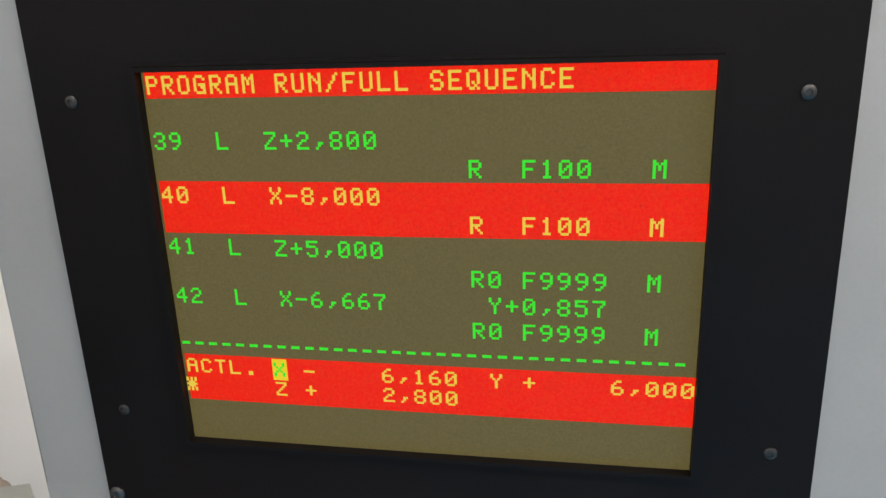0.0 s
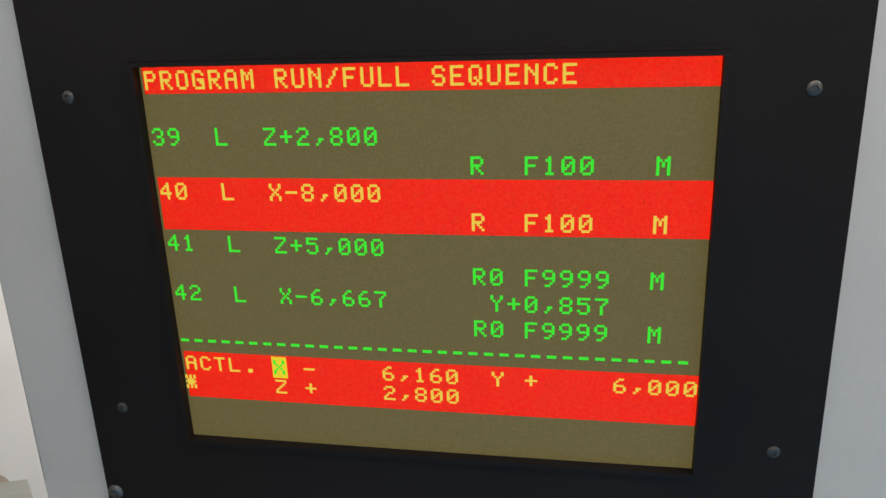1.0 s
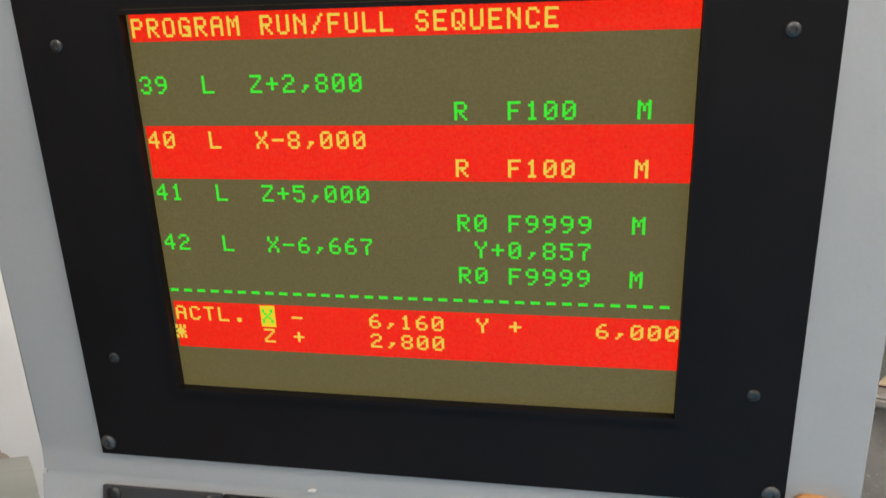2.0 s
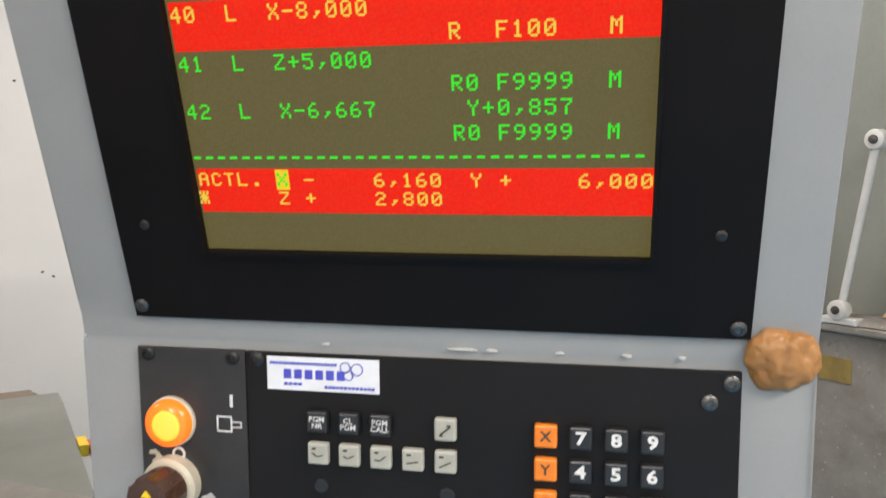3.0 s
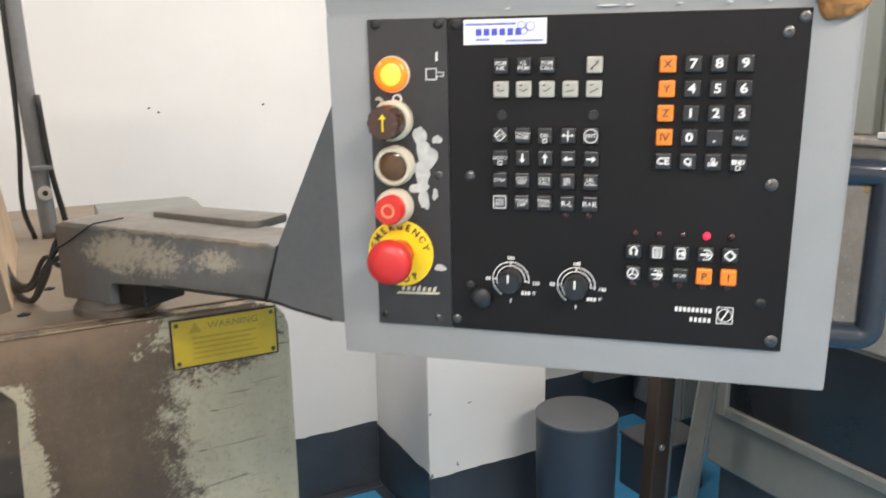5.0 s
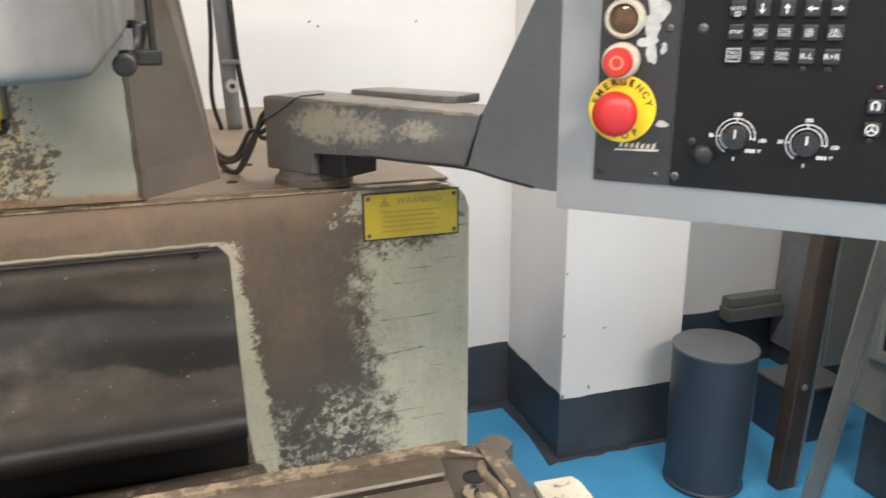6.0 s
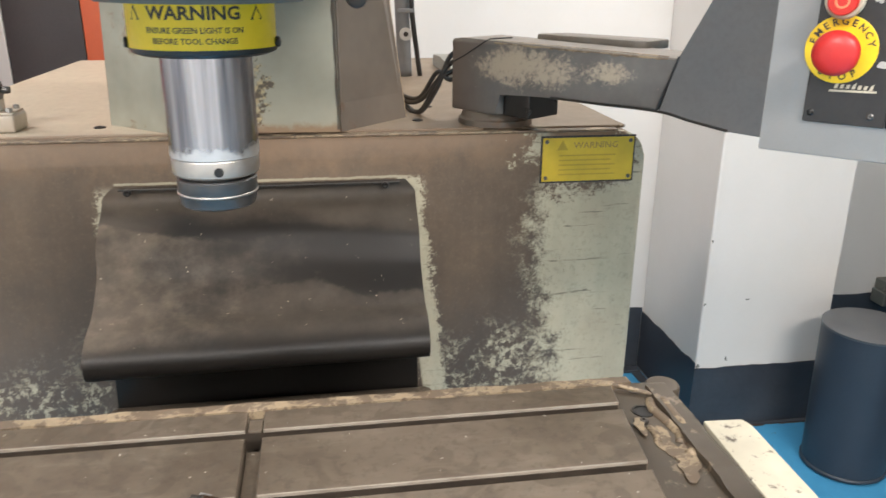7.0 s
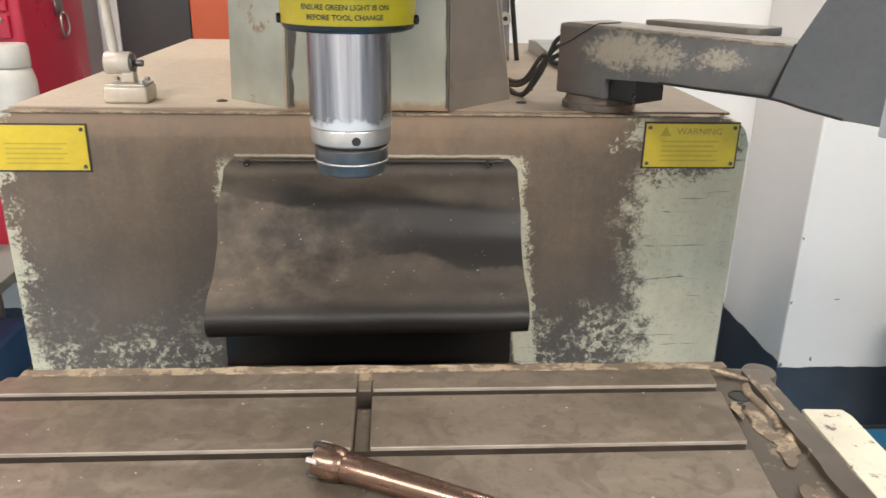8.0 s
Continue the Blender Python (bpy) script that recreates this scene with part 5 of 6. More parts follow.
screen_text("42  L  X-6,667", 0, 0.1216, M_SCRGRN)
screen_text("Y+0,857", 20, 0.1216, M_SCRGRN)
screen_text("R0 F9999  M", 19, 0.1085, M_SCRGRN)
for i in range(34):
    upper(tube_rects([(IU0 + i * 0.00748, IU0 + i * 0.00748 + 0.0045, 0.0944, 0.0960)], 0.0008), "dash", M_SCRGRN, screen)
upper(tube_rects([(0.1010, 0.1090, 0.0762, 0.0882)], 0.0006), "cursor_block", M_SCRHI, screen)
screen_text("ACTL.", 0, 0.0824, M_SCRYEL, 0.0078)
screen_text("X", 6.05, 0.0824, M_SCRGRN, 0.0078)
screen_text("-", 8.05, 0.0822, M_SCRYEL, 0.0078)
screen_text("6,160", 13.2, 0.0822, M_SCRYEL, 0.0078)
screen_text("Y +", 20.0, 0.0822, M_SCRYEL, 0.0078)
screen_text("6,000", 27.2, 0.0818, M_SCRYEL, 0.0078)
screen_text("*", -0.2, 0.0714, M_SCRYEL, 0.0078)
screen_text("Z +", 6.05, 0.0714, M_SCRYEL, 0.0078)
screen_text("2,800", 13.2, 0.0714, M_SCRYEL, 0.0078)


def screw_bm(r=0.0046, h=0.0017):
    bm = lathe([(r, 0), (r * .98, h * .45), (r * .75, h * .85), (r * .45, h), (r * .42, h * .45), (0.0004, h * .4)], 18)
    bmesh.ops.rotate(bm, verts=bm.verts[:], cent=(0, 0, 0), matrix=Matrix.Rotation(radians(90), 3, "X"))
    return bm


for u, v, dark in ((0.0145, 0.2193, 1), (0.3446, 0.2190, 1), (0.0135, 0.0542, 1), (0.3445, 0.0526, 1), (0.0, 0.0, 0), (0.3573, -0.0012, 0)):
    bm = screw_bm(0.0031 if dark else 0.0045, 0.001 if dark else 0.0017)
    bmesh.ops.translate(bm, verts=bm.verts[:], vec=(u, -0.0002, v))
    upper(bm, "panel_screw", M_SCREWM if dark else M_SCREW, screen_panel, smooth=True, auto=40)

# lower black panels
strip = part("switch_panel", box(-0.0078, 0.0664, 0.0, 0.003, -0.2835, 0.0045, 0.0006, 1), M_STRIPP, pend, "worn black switch panel")
keys = part("key_panel", box(0.0672, 0.3618, 0.0, 0.003, -0.2835, 0.0042, 0.0006, 1), M_BLACKP, pend, "satin black key panel")
for x, z, r, mat, par in ((0, 0, .0046, M_SCREWD, strip), (0.0585, -0.0005, .0046, M_SCREWD, strip), (0.0745, -0.001, .0052, M_SCREWD, keys), (0.3565, -0.0025, .0047, M_SCREW, keys),
                          (0.3450, -0.0140, .0047, M_SCREW, keys), (0.0858, -0.1345, .0046, M_SCREW, keys), (0.0848, -0.2394, .0046, M_SCREWD, keys), (0.3425, -0.1365, .0052, M_SCREW, keys),
                          (0.3418, -0.2405, .0048, M_SCREWD, keys), (0.3532, -0.2742, .0054, M_SCREW, keys), (-0.0010, -0.2740, .0034, M_SCREWD, strip), (0.0530, -0.2735, .0034, M_SCREW, strip),
                          (0.0715, -0.2735, .0044, M_SCREW, keys), (0.0562, -0.1345, .0042, M_SCREW, strip)):
    bm = screw_bm(r)
    bmesh.ops.translate(bm, verts=bm.verts[:], vec=(x, -0.0001, z))
    part("panel_screw", bm, mat, par, smooth=True, auto=40)

# pilot lamp, switches and emergency stop


def lathe_y(profile, x, z, seg=40):
    bm = lathe(profile, seg)
    bmesh.ops.rotate(bm, verts=bm.verts[:], cent=(0, 0, 0), matrix=Matrix.Rotation(radians(90), 3, "X"))
    bmesh.ops.translate(bm, verts=bm.verts[:], vec=(x, 0, z))
    return bm


lampp = part("pilot_lamp", lathe_y([(0.0165, 0), (0.0165, 0.002), (0.0155, 0.003), (0.0004, 0.003)], 0.0150, -0.0437), M_CREAM, strip, "glowing orange pilot lamp", smooth=True, auto=35)
part("lens", lathe_y([(0.0154, 0.003), (0.0152, 0.007), (0.0135, 0.0095), (0.009, 0.0108), (0.0004, 0.0112)], 0.0150, -0.0437), M_LAMP, lampp, smooth=True, auto=60)
part("lens_core", lathe_y([(0.0100, 0.0106), (0.0085, 0.0112), (0.005, 0.0116), (0.0004, 0.0118)], 0.0162, -0.0437), M_LAMPC, lampp, smooth=True)
part("engraved_ring", lathe_flat(0.0030, 0.0046, 0.0004, (0.0185, 0.0, -0.0655), 22), M_WHITE, strip)
part("engraved_bar", box(0.0555, 0.0575, -0.0003, 0, -0.0325, -0.0245), M_WHITE, strip)
for x0, x1, z0, z1 in ((0.046, 0.0565, -0.0395, -0.0385), (0.046, 0.0565, -0.0490, -0.0480), (0.046, 0.047, -0.0490, -0.0385), (0.0555, 0.0565, -0.0490, -0.0385), (0.0565, 0.0630, -0.0425, -0.0418), (0.0565, 0.0630, -0.0460, -0.0453), (0.0622, 0.0630, -0.0460, -0.0418)):
    part("engraved_line", box(x0, x1, -0.0003, 0, z0, z1), M_WHITE, strip)

sel = part("selector_switch", lathe_y([(0.0185, 0), (0.0185, 0.008), (0.0165, 0.0105), (0.0140, 0.011), (0.0004, 0.011)], 0.0148, -0.0848), M_CREAM, strip, "cream ring with smoked selector knob", smooth=True, auto=35)
bm = lathe([(0.0150, 0.011), (0.0150, 0.030), (0.0138, 0.0325), (0.0004, 0.033)], 24)
for v in bm.verts:
    if v.co.z < 0.031 and v.co.z > 0.012:
        k = 1 + 0.06 * math.cos(12 * math.atan2(v.co.y, v.co.x))
        v.co.x *= k
        v.co.y *= k
bmesh.ops.rotate(bm, verts=bm.verts[:], cent=(0, 0, 0), matrix=Matrix.Rotation(radians(90), 3, "X"))
bmesh.ops.translate(bm, verts=bm.verts[:], vec=(0.0148, 0, -0.0848))
part("knob", bm, M_BROWNK, sel, smooth=True, auto=35)
part("arrow", prism([(0.0140, -0.092), (0.0156, -0.092), (0.0156, -0.081), (0.0183, -0.081), (0.0148, -0.0765), (0.0113, -0.081), (0.0140, -0.081)], -0.0334, -0.0330, "xz"), M_YELLOW, sel)
but = part("push_button", lathe_y([(0.0185, 0), (0.0185, 0.010), (0.0165, 0.013), (0.0140, 0.0132), (0.0135, 0.008), (0.0004, 0.008)], 0.0156, -0.1260), M_CREAM, strip, "cream ring with dark amber lens", smooth=True, auto=35)
part("lens", lathe_y([(0.0132, 0.008), (0.0130, 0.0105), (0.0105, 0.0118), (0.0004, 0.012)], 0.0156, -0.1260), M_BTNDK, but, smooth=True, auto=50)
but = part("stop_button", lathe_y([(0.0175, 0), (0.0175, 0.010), (0.0160, 0.0125), (0.0140, 0.0128), (0.0004, 0.0128)], 0.0142, -0.1650), M_CREAM, strip, "cream ring with glowing red button", smooth=True, auto=35)
part("cap", lathe_y([(0.0132, 0.0128), (0.0132, 0.024), (0.0120, 0.0255), (0.0004, 0.0258)], 0.0142, -0.1650), M_BTNRED, but, smooth=True, auto=40)
part("ring_mark", lathe_flat(0.0046, 0.0066, 0.0005, (0.0142, -0.0258, -0.1650)), M_BTNMARK, but)
ESX, ESZ = 0.0170, -0.2110
est = part("emergency_stop", lathe_y([(0.0325, 0), (0.0325, 0.0012), (0.0320, 0.0016), (0.0004, 0.0016)], ESX, ESZ, 56), M_YELLOW, strip, "red mushroom button on a yellow disc", smooth=True, auto=35)


def arc_letters(words, r, mid, span, size, flip=1):
    out = bmesh.new()
    n = len(words)
    for i, ch in enumerate(words):
        a = mid + (span * (i / (n - 1) - 0.5) if flip > 0 else -span * (i / (n - 1) - 0.5))
        g = lettering(ch, size, (0, 0, 0), 0.0001, bold=0.00025)
        bmesh.ops.rotate(g, verts=g.verts[:], cent=(0, 0, 0), matrix=Matrix.Rotation(radians(a if flip > 0 else a + 180), 3, "Y"))
        bmesh.ops.translate(g, verts=g.verts[:], vec=(ESX + r * math.sin(radians(a)), -0.0018, ESZ + r * math.cos(radians(a))))
        me = bpy.data.meshes.new("g")
        g.to_mesh(me)
        g.free()
        out.from_mesh(me)
        bpy.data.meshes.remove(me)
    return out


part("word", arc_letters("EMERGENCY", 0.0262, 0, 150, 0.0092), M_INK, est)
part("word", arc_letters("STOP", 0.0262, 180, 66, 0.0092, -1), M_INK, est)
part("stem", lathe_y([(0.0135, 0.0016), (0.0135, 0.014), (0.0004, 0.014)], ESX, ESZ), M_RED, est, smooth=True, auto=40)
part("mushroom", lathe_y([(0.0150, 0.010), (0.0185, 0.028), (0.0208, 0.031), (0.0212, 0.035), (0.0203, 0.039), (0.017, 0.0425), (0.010, 0.0445), (0.0004, 0.045)], ESX, ESZ, 48), M_RED, est, smooth=True, auto=60)
part("script_bar", prism([(0.012, -0.2520), (0.0545, -0.2505), (0.0545, -0.2485), (0.0125, -0.2500)], -0.0004, 0, "xz"), M_CREAM, strip)
for k in range(7):
    part("script_bar", prism([(0.0165 + k * .0052, -0.2482), (0.0195 + k * .0052, -0.2480), (0.0205 + k * .0052, -0.2440 + .002 * (k % 3 == 0)), (0.0175 + k * .0052, -0.2442)], -0.0004, 0, "xz"), M_CREAM, strip)
for k, (x, z, rx, rz) in enumerate(((0.0395, -0.1010, .0062, .011), (0.0450, -0.1170, .0088, .0135), (0.0405, -0.1340, .0078, .011), (0.0375, -0.1470, .0092, .0055), (0.0415, -0.1570, .0046, .011), (0.0555, -0.1020, .0042, .0040), (0.0525, -0.1530, .0028, .0050), (0.0560, -0.2235, .005, .0035))):
    part("paint_smear", blot(x, z, rx, rz, -0.0004 - .00012 * k, 0, 40 + k, 40, 0.26), M_SMEAR, strip, "smeared white filler")
for k, (x, z) in enumerate(((0.001, -0.0655), (0.005, -0.069), (0.0015, -0.072))):
    part("worn_mark", blot(x, z, .003, .0022, -0.0003, 0, 60 + k, 14, 0.5), M_CREAM, strip)

# keys: built once per colour, repeated on a 20 mm grid


def key_mesh(w, h, d=0.0055):
    return box(-w / 2, w / 2, -d, 0.0, -h / 2, h / 2, 0.0014, 2)


KEYM = {}


def key(x, z, colour, legend="", size=0.007, w=0.0133, h=0.0138, ink=None, bold=0.00004, lines=None):
    tag = (colour.name, w, h)
    if tag not in KEYM:
        bm = key_mesh(w, h)
        me = bpy.data.meshes.new("key")
        bm.to_mesh(me)
        bm.free()
        me.materials.append(colour)
        KEYM[tag] = me
    ob = new("key", KEYM[tag])
    ob.parent = keys
    ob.location = (x, -0.0002, z)
    ink = ink or (M_WHITE if colour is M_KEY else M_INK)
    if legend:
        rows_ = legend.split("\n")
        for i, r in enumerate(rows_):
            zz = ((len(rows_) - 1) / 2 - i) * size * 0.86
            part("legend", lettering(r, size, (0, -0.0056, zz), 0.0001, bold=bold, stretch=1.2 if size > 0.01 else 1.05), ink, ob)
    for bm in (lines or []):
        part("legend", bm, ink, ob)
    return ob


def bar(x0, z0, x1, z1, t=0.0011):
    a, b = Vector((x0, z0)), Vector((x1, z1))
    n = Vector((-(b - a).y, (b - a).x)).normalized() * t / 2
    return prism([tuple(a + n), tuple(b + n), tuple(b - n), tuple(a - n)], -0.0058, -0.0055, "xz")


def arrow_mark(turn):
    pts = [(-.0042, -.0008), (.0006, -.0008), (.0006, -.0028), (.0044, 0), (.0006, .0028), (.0006, .0008), (-.0042, .0008)]
    c, s = math.cos(radians(turn)), math.sin(radians(turn))
    return prism([(a * c - b * s, a * s + b * c) for a, b in pts], -0.0058, -0.0055, "xz")


def outline(w, h, t=0.0007, cx=0.0, cz=0.0):
    return [bar(cx - w, cz - h, cx + w, cz - h, t), bar(cx - w, cz + h, cx + w, cz + h, t), bar(cx - w, cz - h, cx - w, cz + h, t), bar(cx + w, cz - h, cx + w, cz + h, t)]


def diamond(r, t=0.0008):
    return [bar(-r, 0, 0, r, t), bar(0, r, r, 0, t), bar(r, 0, 0, -r, t), bar(0, -r, -r, 0, t)]


def ring_mark(r, t=0.0007, n=20):
    return [bar(r * math.cos(2 * math.pi * i / n), r * math.sin(2 * math.pi * i / n), r * math.cos(2 * math.pi * (i + 1) / n), r * math.sin(2 * math.pi * (i + 1) / n), t) for i in range(n)]


GX, GZ = 0.1152, -0.0373
for i, s in enumerate(("PGM\nNR", "CL\nPGM", "PGM\nCALL")):
    key(GX + i * .02, GZ, M_KEY, s, 0.0048)
key(GX + .08, GZ, M_KEYG, "", lines=[bar(-.003, -.003, .003, .002), bar(-.0035, -.0035, -.001, -.0035), bar(.001, .0028, .0036, .0028)])
for i in range(5):
    key(GX + i * .02, GZ - .02, M_KEYG, "", lines=[bar(-.0035, .001 - .001 * i, -.0005, -.0015, .0008), bar(-.0005, -.0015, .0035, -.0005 + .001 * (i % 3), .0008), bar(-.0035, .0035, -.0008, .0035, .0012)])
for x in (GX, GX + .08):
    part("blank_dimple", lathe_y([(0.0046, 0.0), (0.0046, 0.0008), (0.0040, 0.0010), (0.0036, 0.0004), (0.0004, 0.0003)], x, -0.0798, 20), M_KEY, keys, smooth=True, auto=40)
A0 = -0.0970
key(GX - .0005, A0, M_KEY, "EXT", 0.0042, lines=diamond(.0052))
key(GX + .0195, A0, M_KEY, "TOUCH\nPROBE", 0.0038)
key(GX + .039, A0, M_KEY, "DEL", 0.0044, lines=outline(.0016, .0016, .0008, 0, -.0045))
key(GX + .059, A0, M_KEY, "", lines=[bar(-.005, 0, .005, 0), bar(0, -.0045, 0, .0045), bar(-.005, 0, -.003, .0015), bar(.005, 0, .003, .0015)])
key(GX + .0785, A0, M_KEY, "ENT", 0.0046, lines=ring_mark(.0058, .0008))
key(GX - .0006, A0 - .02, M_KEY, "GOTO", 0.0042, lines=outline(.0017, .0017, .0008, 0, -.0045))
for i, turn in enumerate((-90, 90, 180, 0)):
    key(GX + .0194 + .02 * i, A0 - .02, M_KEY, "", lines=[arrow_mark(turn)])
for i, s in enumerate(("STOP", "CYCL\nDEF", "CYCL\nCALL", "LBL\nSET", "LBL\nCALL")):
    key(GX - .0007 + .02 * i, A0 - .04, M_KEY, s, 0.0042)
key(GX - .0008, A0 - .06, M_KEY, "NO\nENT", 0.0042, lines=outline(.0055, .0055))
for i, s in enumerate(("TOOL\nDEF", "TOOL\nCALL", "R-L", "R+R")):
    key(GX + .0192 + .02 * i, A0 - .06, M_KEY, s, 0.0042 if i < 2 else 0.0068)
NX0, NZ0 = 0.2545, -0.0376
for j, row in enumerate((("X", "7", "8", "9"), ("Y", "4", "5", "6"), ("Z", "1", "2", "3"), ("IV", "0", ".", "+/-"), ("CE", "Q", "Q\nDEF", "END"))):
    for i, s in enumerate(row):
        org = i == 0 and j < 4
        size = {"Q\nDEF": 0.0042, "END": 0.0048, "+/-": 0.0062, "CE": 0.0082, "Q": 0.0078}.get(s, 0.0088 if org else 0.0105)
        extra = outline(.0017, .0017, .0008, 0, -.0045) if s == "END" else None
        key(NX0 + .0200 * i, NZ0 - .02 * j, M_KEYO if org else M_KEY, s, size, bold=0.0001 if org else 0.0003, lines=extra)
MX0, MZ0 = 0.2338, -0.1976
page = outline(.0034, .0042, .0012) + [bar(-.002, .002, .002, .002), bar(-.002, 0, .002, 0), bar(-.002, -.002, .002, -.002)]
MODE = [[bar(-.002, -.003, -.003, .002, .002), bar(.002, -.003, .003, .002, .002), bar(-.003, .002, 0, .0048, .0016), bar(0, .0048, .003, .002, .0016)], page, None, None, diamond(.0045, .0016)]
for i in range(5):
    lines = MODE[i]
    if i == 2:
        lines = outline(.003, .0042, .0012) + [arrow_mark(0)]
    if i == 3:
        lines = [bar(-.002, .0042, .003, .0042, .0012), bar(-.002, -.0042, .003, -.0042, .0012), bar(.003, .0042, .0056, 0, .0012), bar(.003, -.0042, .0056, 0, .0012), arrow_mark(0)]
    key(MX0 + .02 * i, MZ0, M_KEY, "", h=0.0128, lines=lines)
    part("indicator", lathe_y([(0.0032, 0.0), (0.0032, 0.0012), (0.0024, 0.0022), (0.0004, 0.0026)], MX0 + .02 * i + .0005, MZ0 + .0155, 18), M_LEDON if i == 3 else M_LEDOFF, keys, "lit red indicator" if i == 3 else "", smooth=True, auto=60)
for i in range(3):
    key(MX0 + .02 * i, MZ0 - .02, M_KEY, "MOD" if i == 2 else "", 0.0042, h=0.0128, lines=[ring_mark(.0046, .0011, 16) + [bar(0, 0, 0, .0045), bar(0, 0, .0038, -.0022), bar(0, 0, -.0038, -.0022)], [bar(-.002, .0038, .003, .0038), bar(-.002, -.0038, .003, -.0038), bar(.003, .0038, .005, 0), bar(.003, -.0038, .005, 0), arrow_mark(0)], []][i])
key(MX0 + .06, MZ0 - .02, M_KEYO, "P", 0.0092, h=0.0142)
key(MX0 + .08, MZ0 - .02, M_KEYO, "I", 0.0092, h=0.0142)
for i in range(5):
    part("indicator", lathe_y([(0.0028, 0.0), (0.0028, 0.0008), (0.0018, 0.0012), (0.0004, 0.0014)], MX0 + .02 * i, MZ0 - .0300, 16), M_LEDOFF, keys, smooth=True, auto=60)
for x in (GX + .058, GX + .078):
    part("indicator", lathe_y([(0.0028, 0.0), (0.0028, 0.0008), (0.0018, 0.0012), (0.0004, 0.0014)], x, A0 - .0712, 16), M_LEDOFF, keys, smooth=True, auto=60)


def dial(x, z, top):
    d = part("override_dial", lathe_y([(0.0108, 0), (0.0108, 0.006), (0.0100, 0.012), (0.0092, 0.0155), (0.0004, 0.016)], x, z, 28), M_KEY, keys, "black override dial with white scale", smooth=True, auto=35)
    part("pointer", box(x - .0008, x + .0008, -0.0164, -0.0159, z + .001, z + .009), M_WHITE, d)

    def arc(r0, r1, a0, a1, n=30, taper=0.0):
        bm = bmesh.new()
        vs = []
        for i in range(n + 1):
            a = radians(a0 + (a1 - a0) * i / n)
            w = (r1 - r0) * (taper + (1 - taper) * i / n) if taper else (r1 - r0)
            vs.append([bm.verts.new((x + r * math.sin(a), yy, z + r * math.cos(a))) for r, yy in ((r1 - w, -0.0003), (r1, -0.0003), (r1, 0.0), (r1 - w, 0.0))])
        for a, b in zip(vs, vs[1:]):
            for k in range(4):
                bm.faces.new((a[k], a[(k + 1) % 4], b[(k + 1) % 4], b[k]))
        return bm

    part("scale_arc", arc(0.0165, 0.0174, -150, 100), M_WHITE, d)
    part("scale_arc", arc(0.0128, 0.0137, -150, 100), M_WHITE, d)
    for a in (-90, 0, 95):
        s, c = math.sin(radians(a)), math.cos(radians(a))
        part("tick", prism([(x + .0126 * s - .0005 * c, z + .0126 * c + .0005 * s), (x + .0126 * s + .0005 * c, z + .0126 * c - .0005 * s), (x + .0176 * s + .0005 * c, z + .0176 * c - .0005 * s), (x + .0176 * s - .0005 * c, z + .0176 * c + .0005 * s)], -0.0003, 0, "xz"), M_WHITE, d)
    for s, dx, dz in (("50", -.0215, 0.0), (top, 0, .0205), ("150", .0235, -.0025)):
        part("scale_number", lettering(s, 0.0046, (x + dx, -0.0003, z + dz), 0.0001, bold=0.0002), M_WHITE, d)
    part("scale_text", lettering("%", 0.0046, (x + .022, -0.0003, z - .0125), 0.0001, bold=0.0002), M_WHITE, d)
    for k in range(3):
        part("scale_bar", box(x + .010 + k * .003, x + .0122 + k * .003, -0.0003, 0, z - .0142, z - .0108), M_WHITE, d)
    part("zero_bar", box(x - .0006, x + .0006, -0.0003, 0, z - .0225, z - .0190), M_WHITE, d)


dial(0.1237, -0.2314, "100")
dial(0.1840, -0.2336, "100")
part("blank_plug", lathe_y([(0.0105, 0), (0.0105, 0.003), (0.0095, 0.0055), (0.005, 0.007), (0.0004, 0.0075)], 0.0963, -0.2502, 28), M_KEY, keys, smooth=True, auto=60)
for x0, x1, z0, z1 in ((0.2715, 0.3035, -0.2519, -0.2479), (0.2845, 0.3035, -0.2609, -0.2569)):
    n = int((x1 - x0) / .0034)
    for k in range(n):
        a = x0 + (x1 - x0) * k / n
        part("logo_bar", box(a, a + .0024, -0.0003, 0, z0, z1), M_WHITE, keys)
for x0, x1, z0, z1 in ((0.3067, 0.3207, -0.2464, -0.2456), (0.3067, 0.3207, -0.2612, -0.2604), (0.3067, 0.3075, -0.2612, -0.2456), (0.3199, 0.3207, -0.2612, -0.2456)):
    part("logo_frame", box(x0, x1, -0.0003, 0, z0, z1), M_WHITE, keys)
bm = bmesh.new()
for q in ring_mark(.0058, .0008):
    me = bpy.data.meshes.new("q")
    q.to_mesh(me)
    q.free()
    bm.from_mesh(me)
    bpy.data.meshes.remove(me)
bmesh.ops.translate(bm, verts=bm.verts[:], vec=(0.3137, 0.0054, -0.2534))
part("logo_ring", bm, M_WHITE, keys)
part("logo_bolt", prism([(0.3102, -0.2584), (0.3117, -0.2584), (0.3172, -0.2484), (0.3157, -0.2484)], -0.0003, 0, "xz"), M_WHITE, keys)
# sticker with plain blue bars
stk = part("sticker", box(0.0815, 0.1540, -0.0005, 0, -0.0192, 0.0020, 0.0002, 1), M_STICKER, keys, "white sticker with blue printed bars")
for x0, x1, z0, z1, s in ((0.0835, 0.1275, -0.0030, -0.0012, .0016), (0.0925, 0.1340, -0.0118, -0.0058, .005), (0.0925, 0.1050, -0.0160, -0.0142, .0025), (0.1190, 0.1515, -0.0172, -0.0154, .0020)):
    n = int((x1 - x0) / (s * 1.2))
    for k in range(n):
        a = x0 + (x1 - x0) * k / n
        part("print_bar", box(a, a + s, -0.0007, -0.0005, z0, z1), M_BLUE, stk)
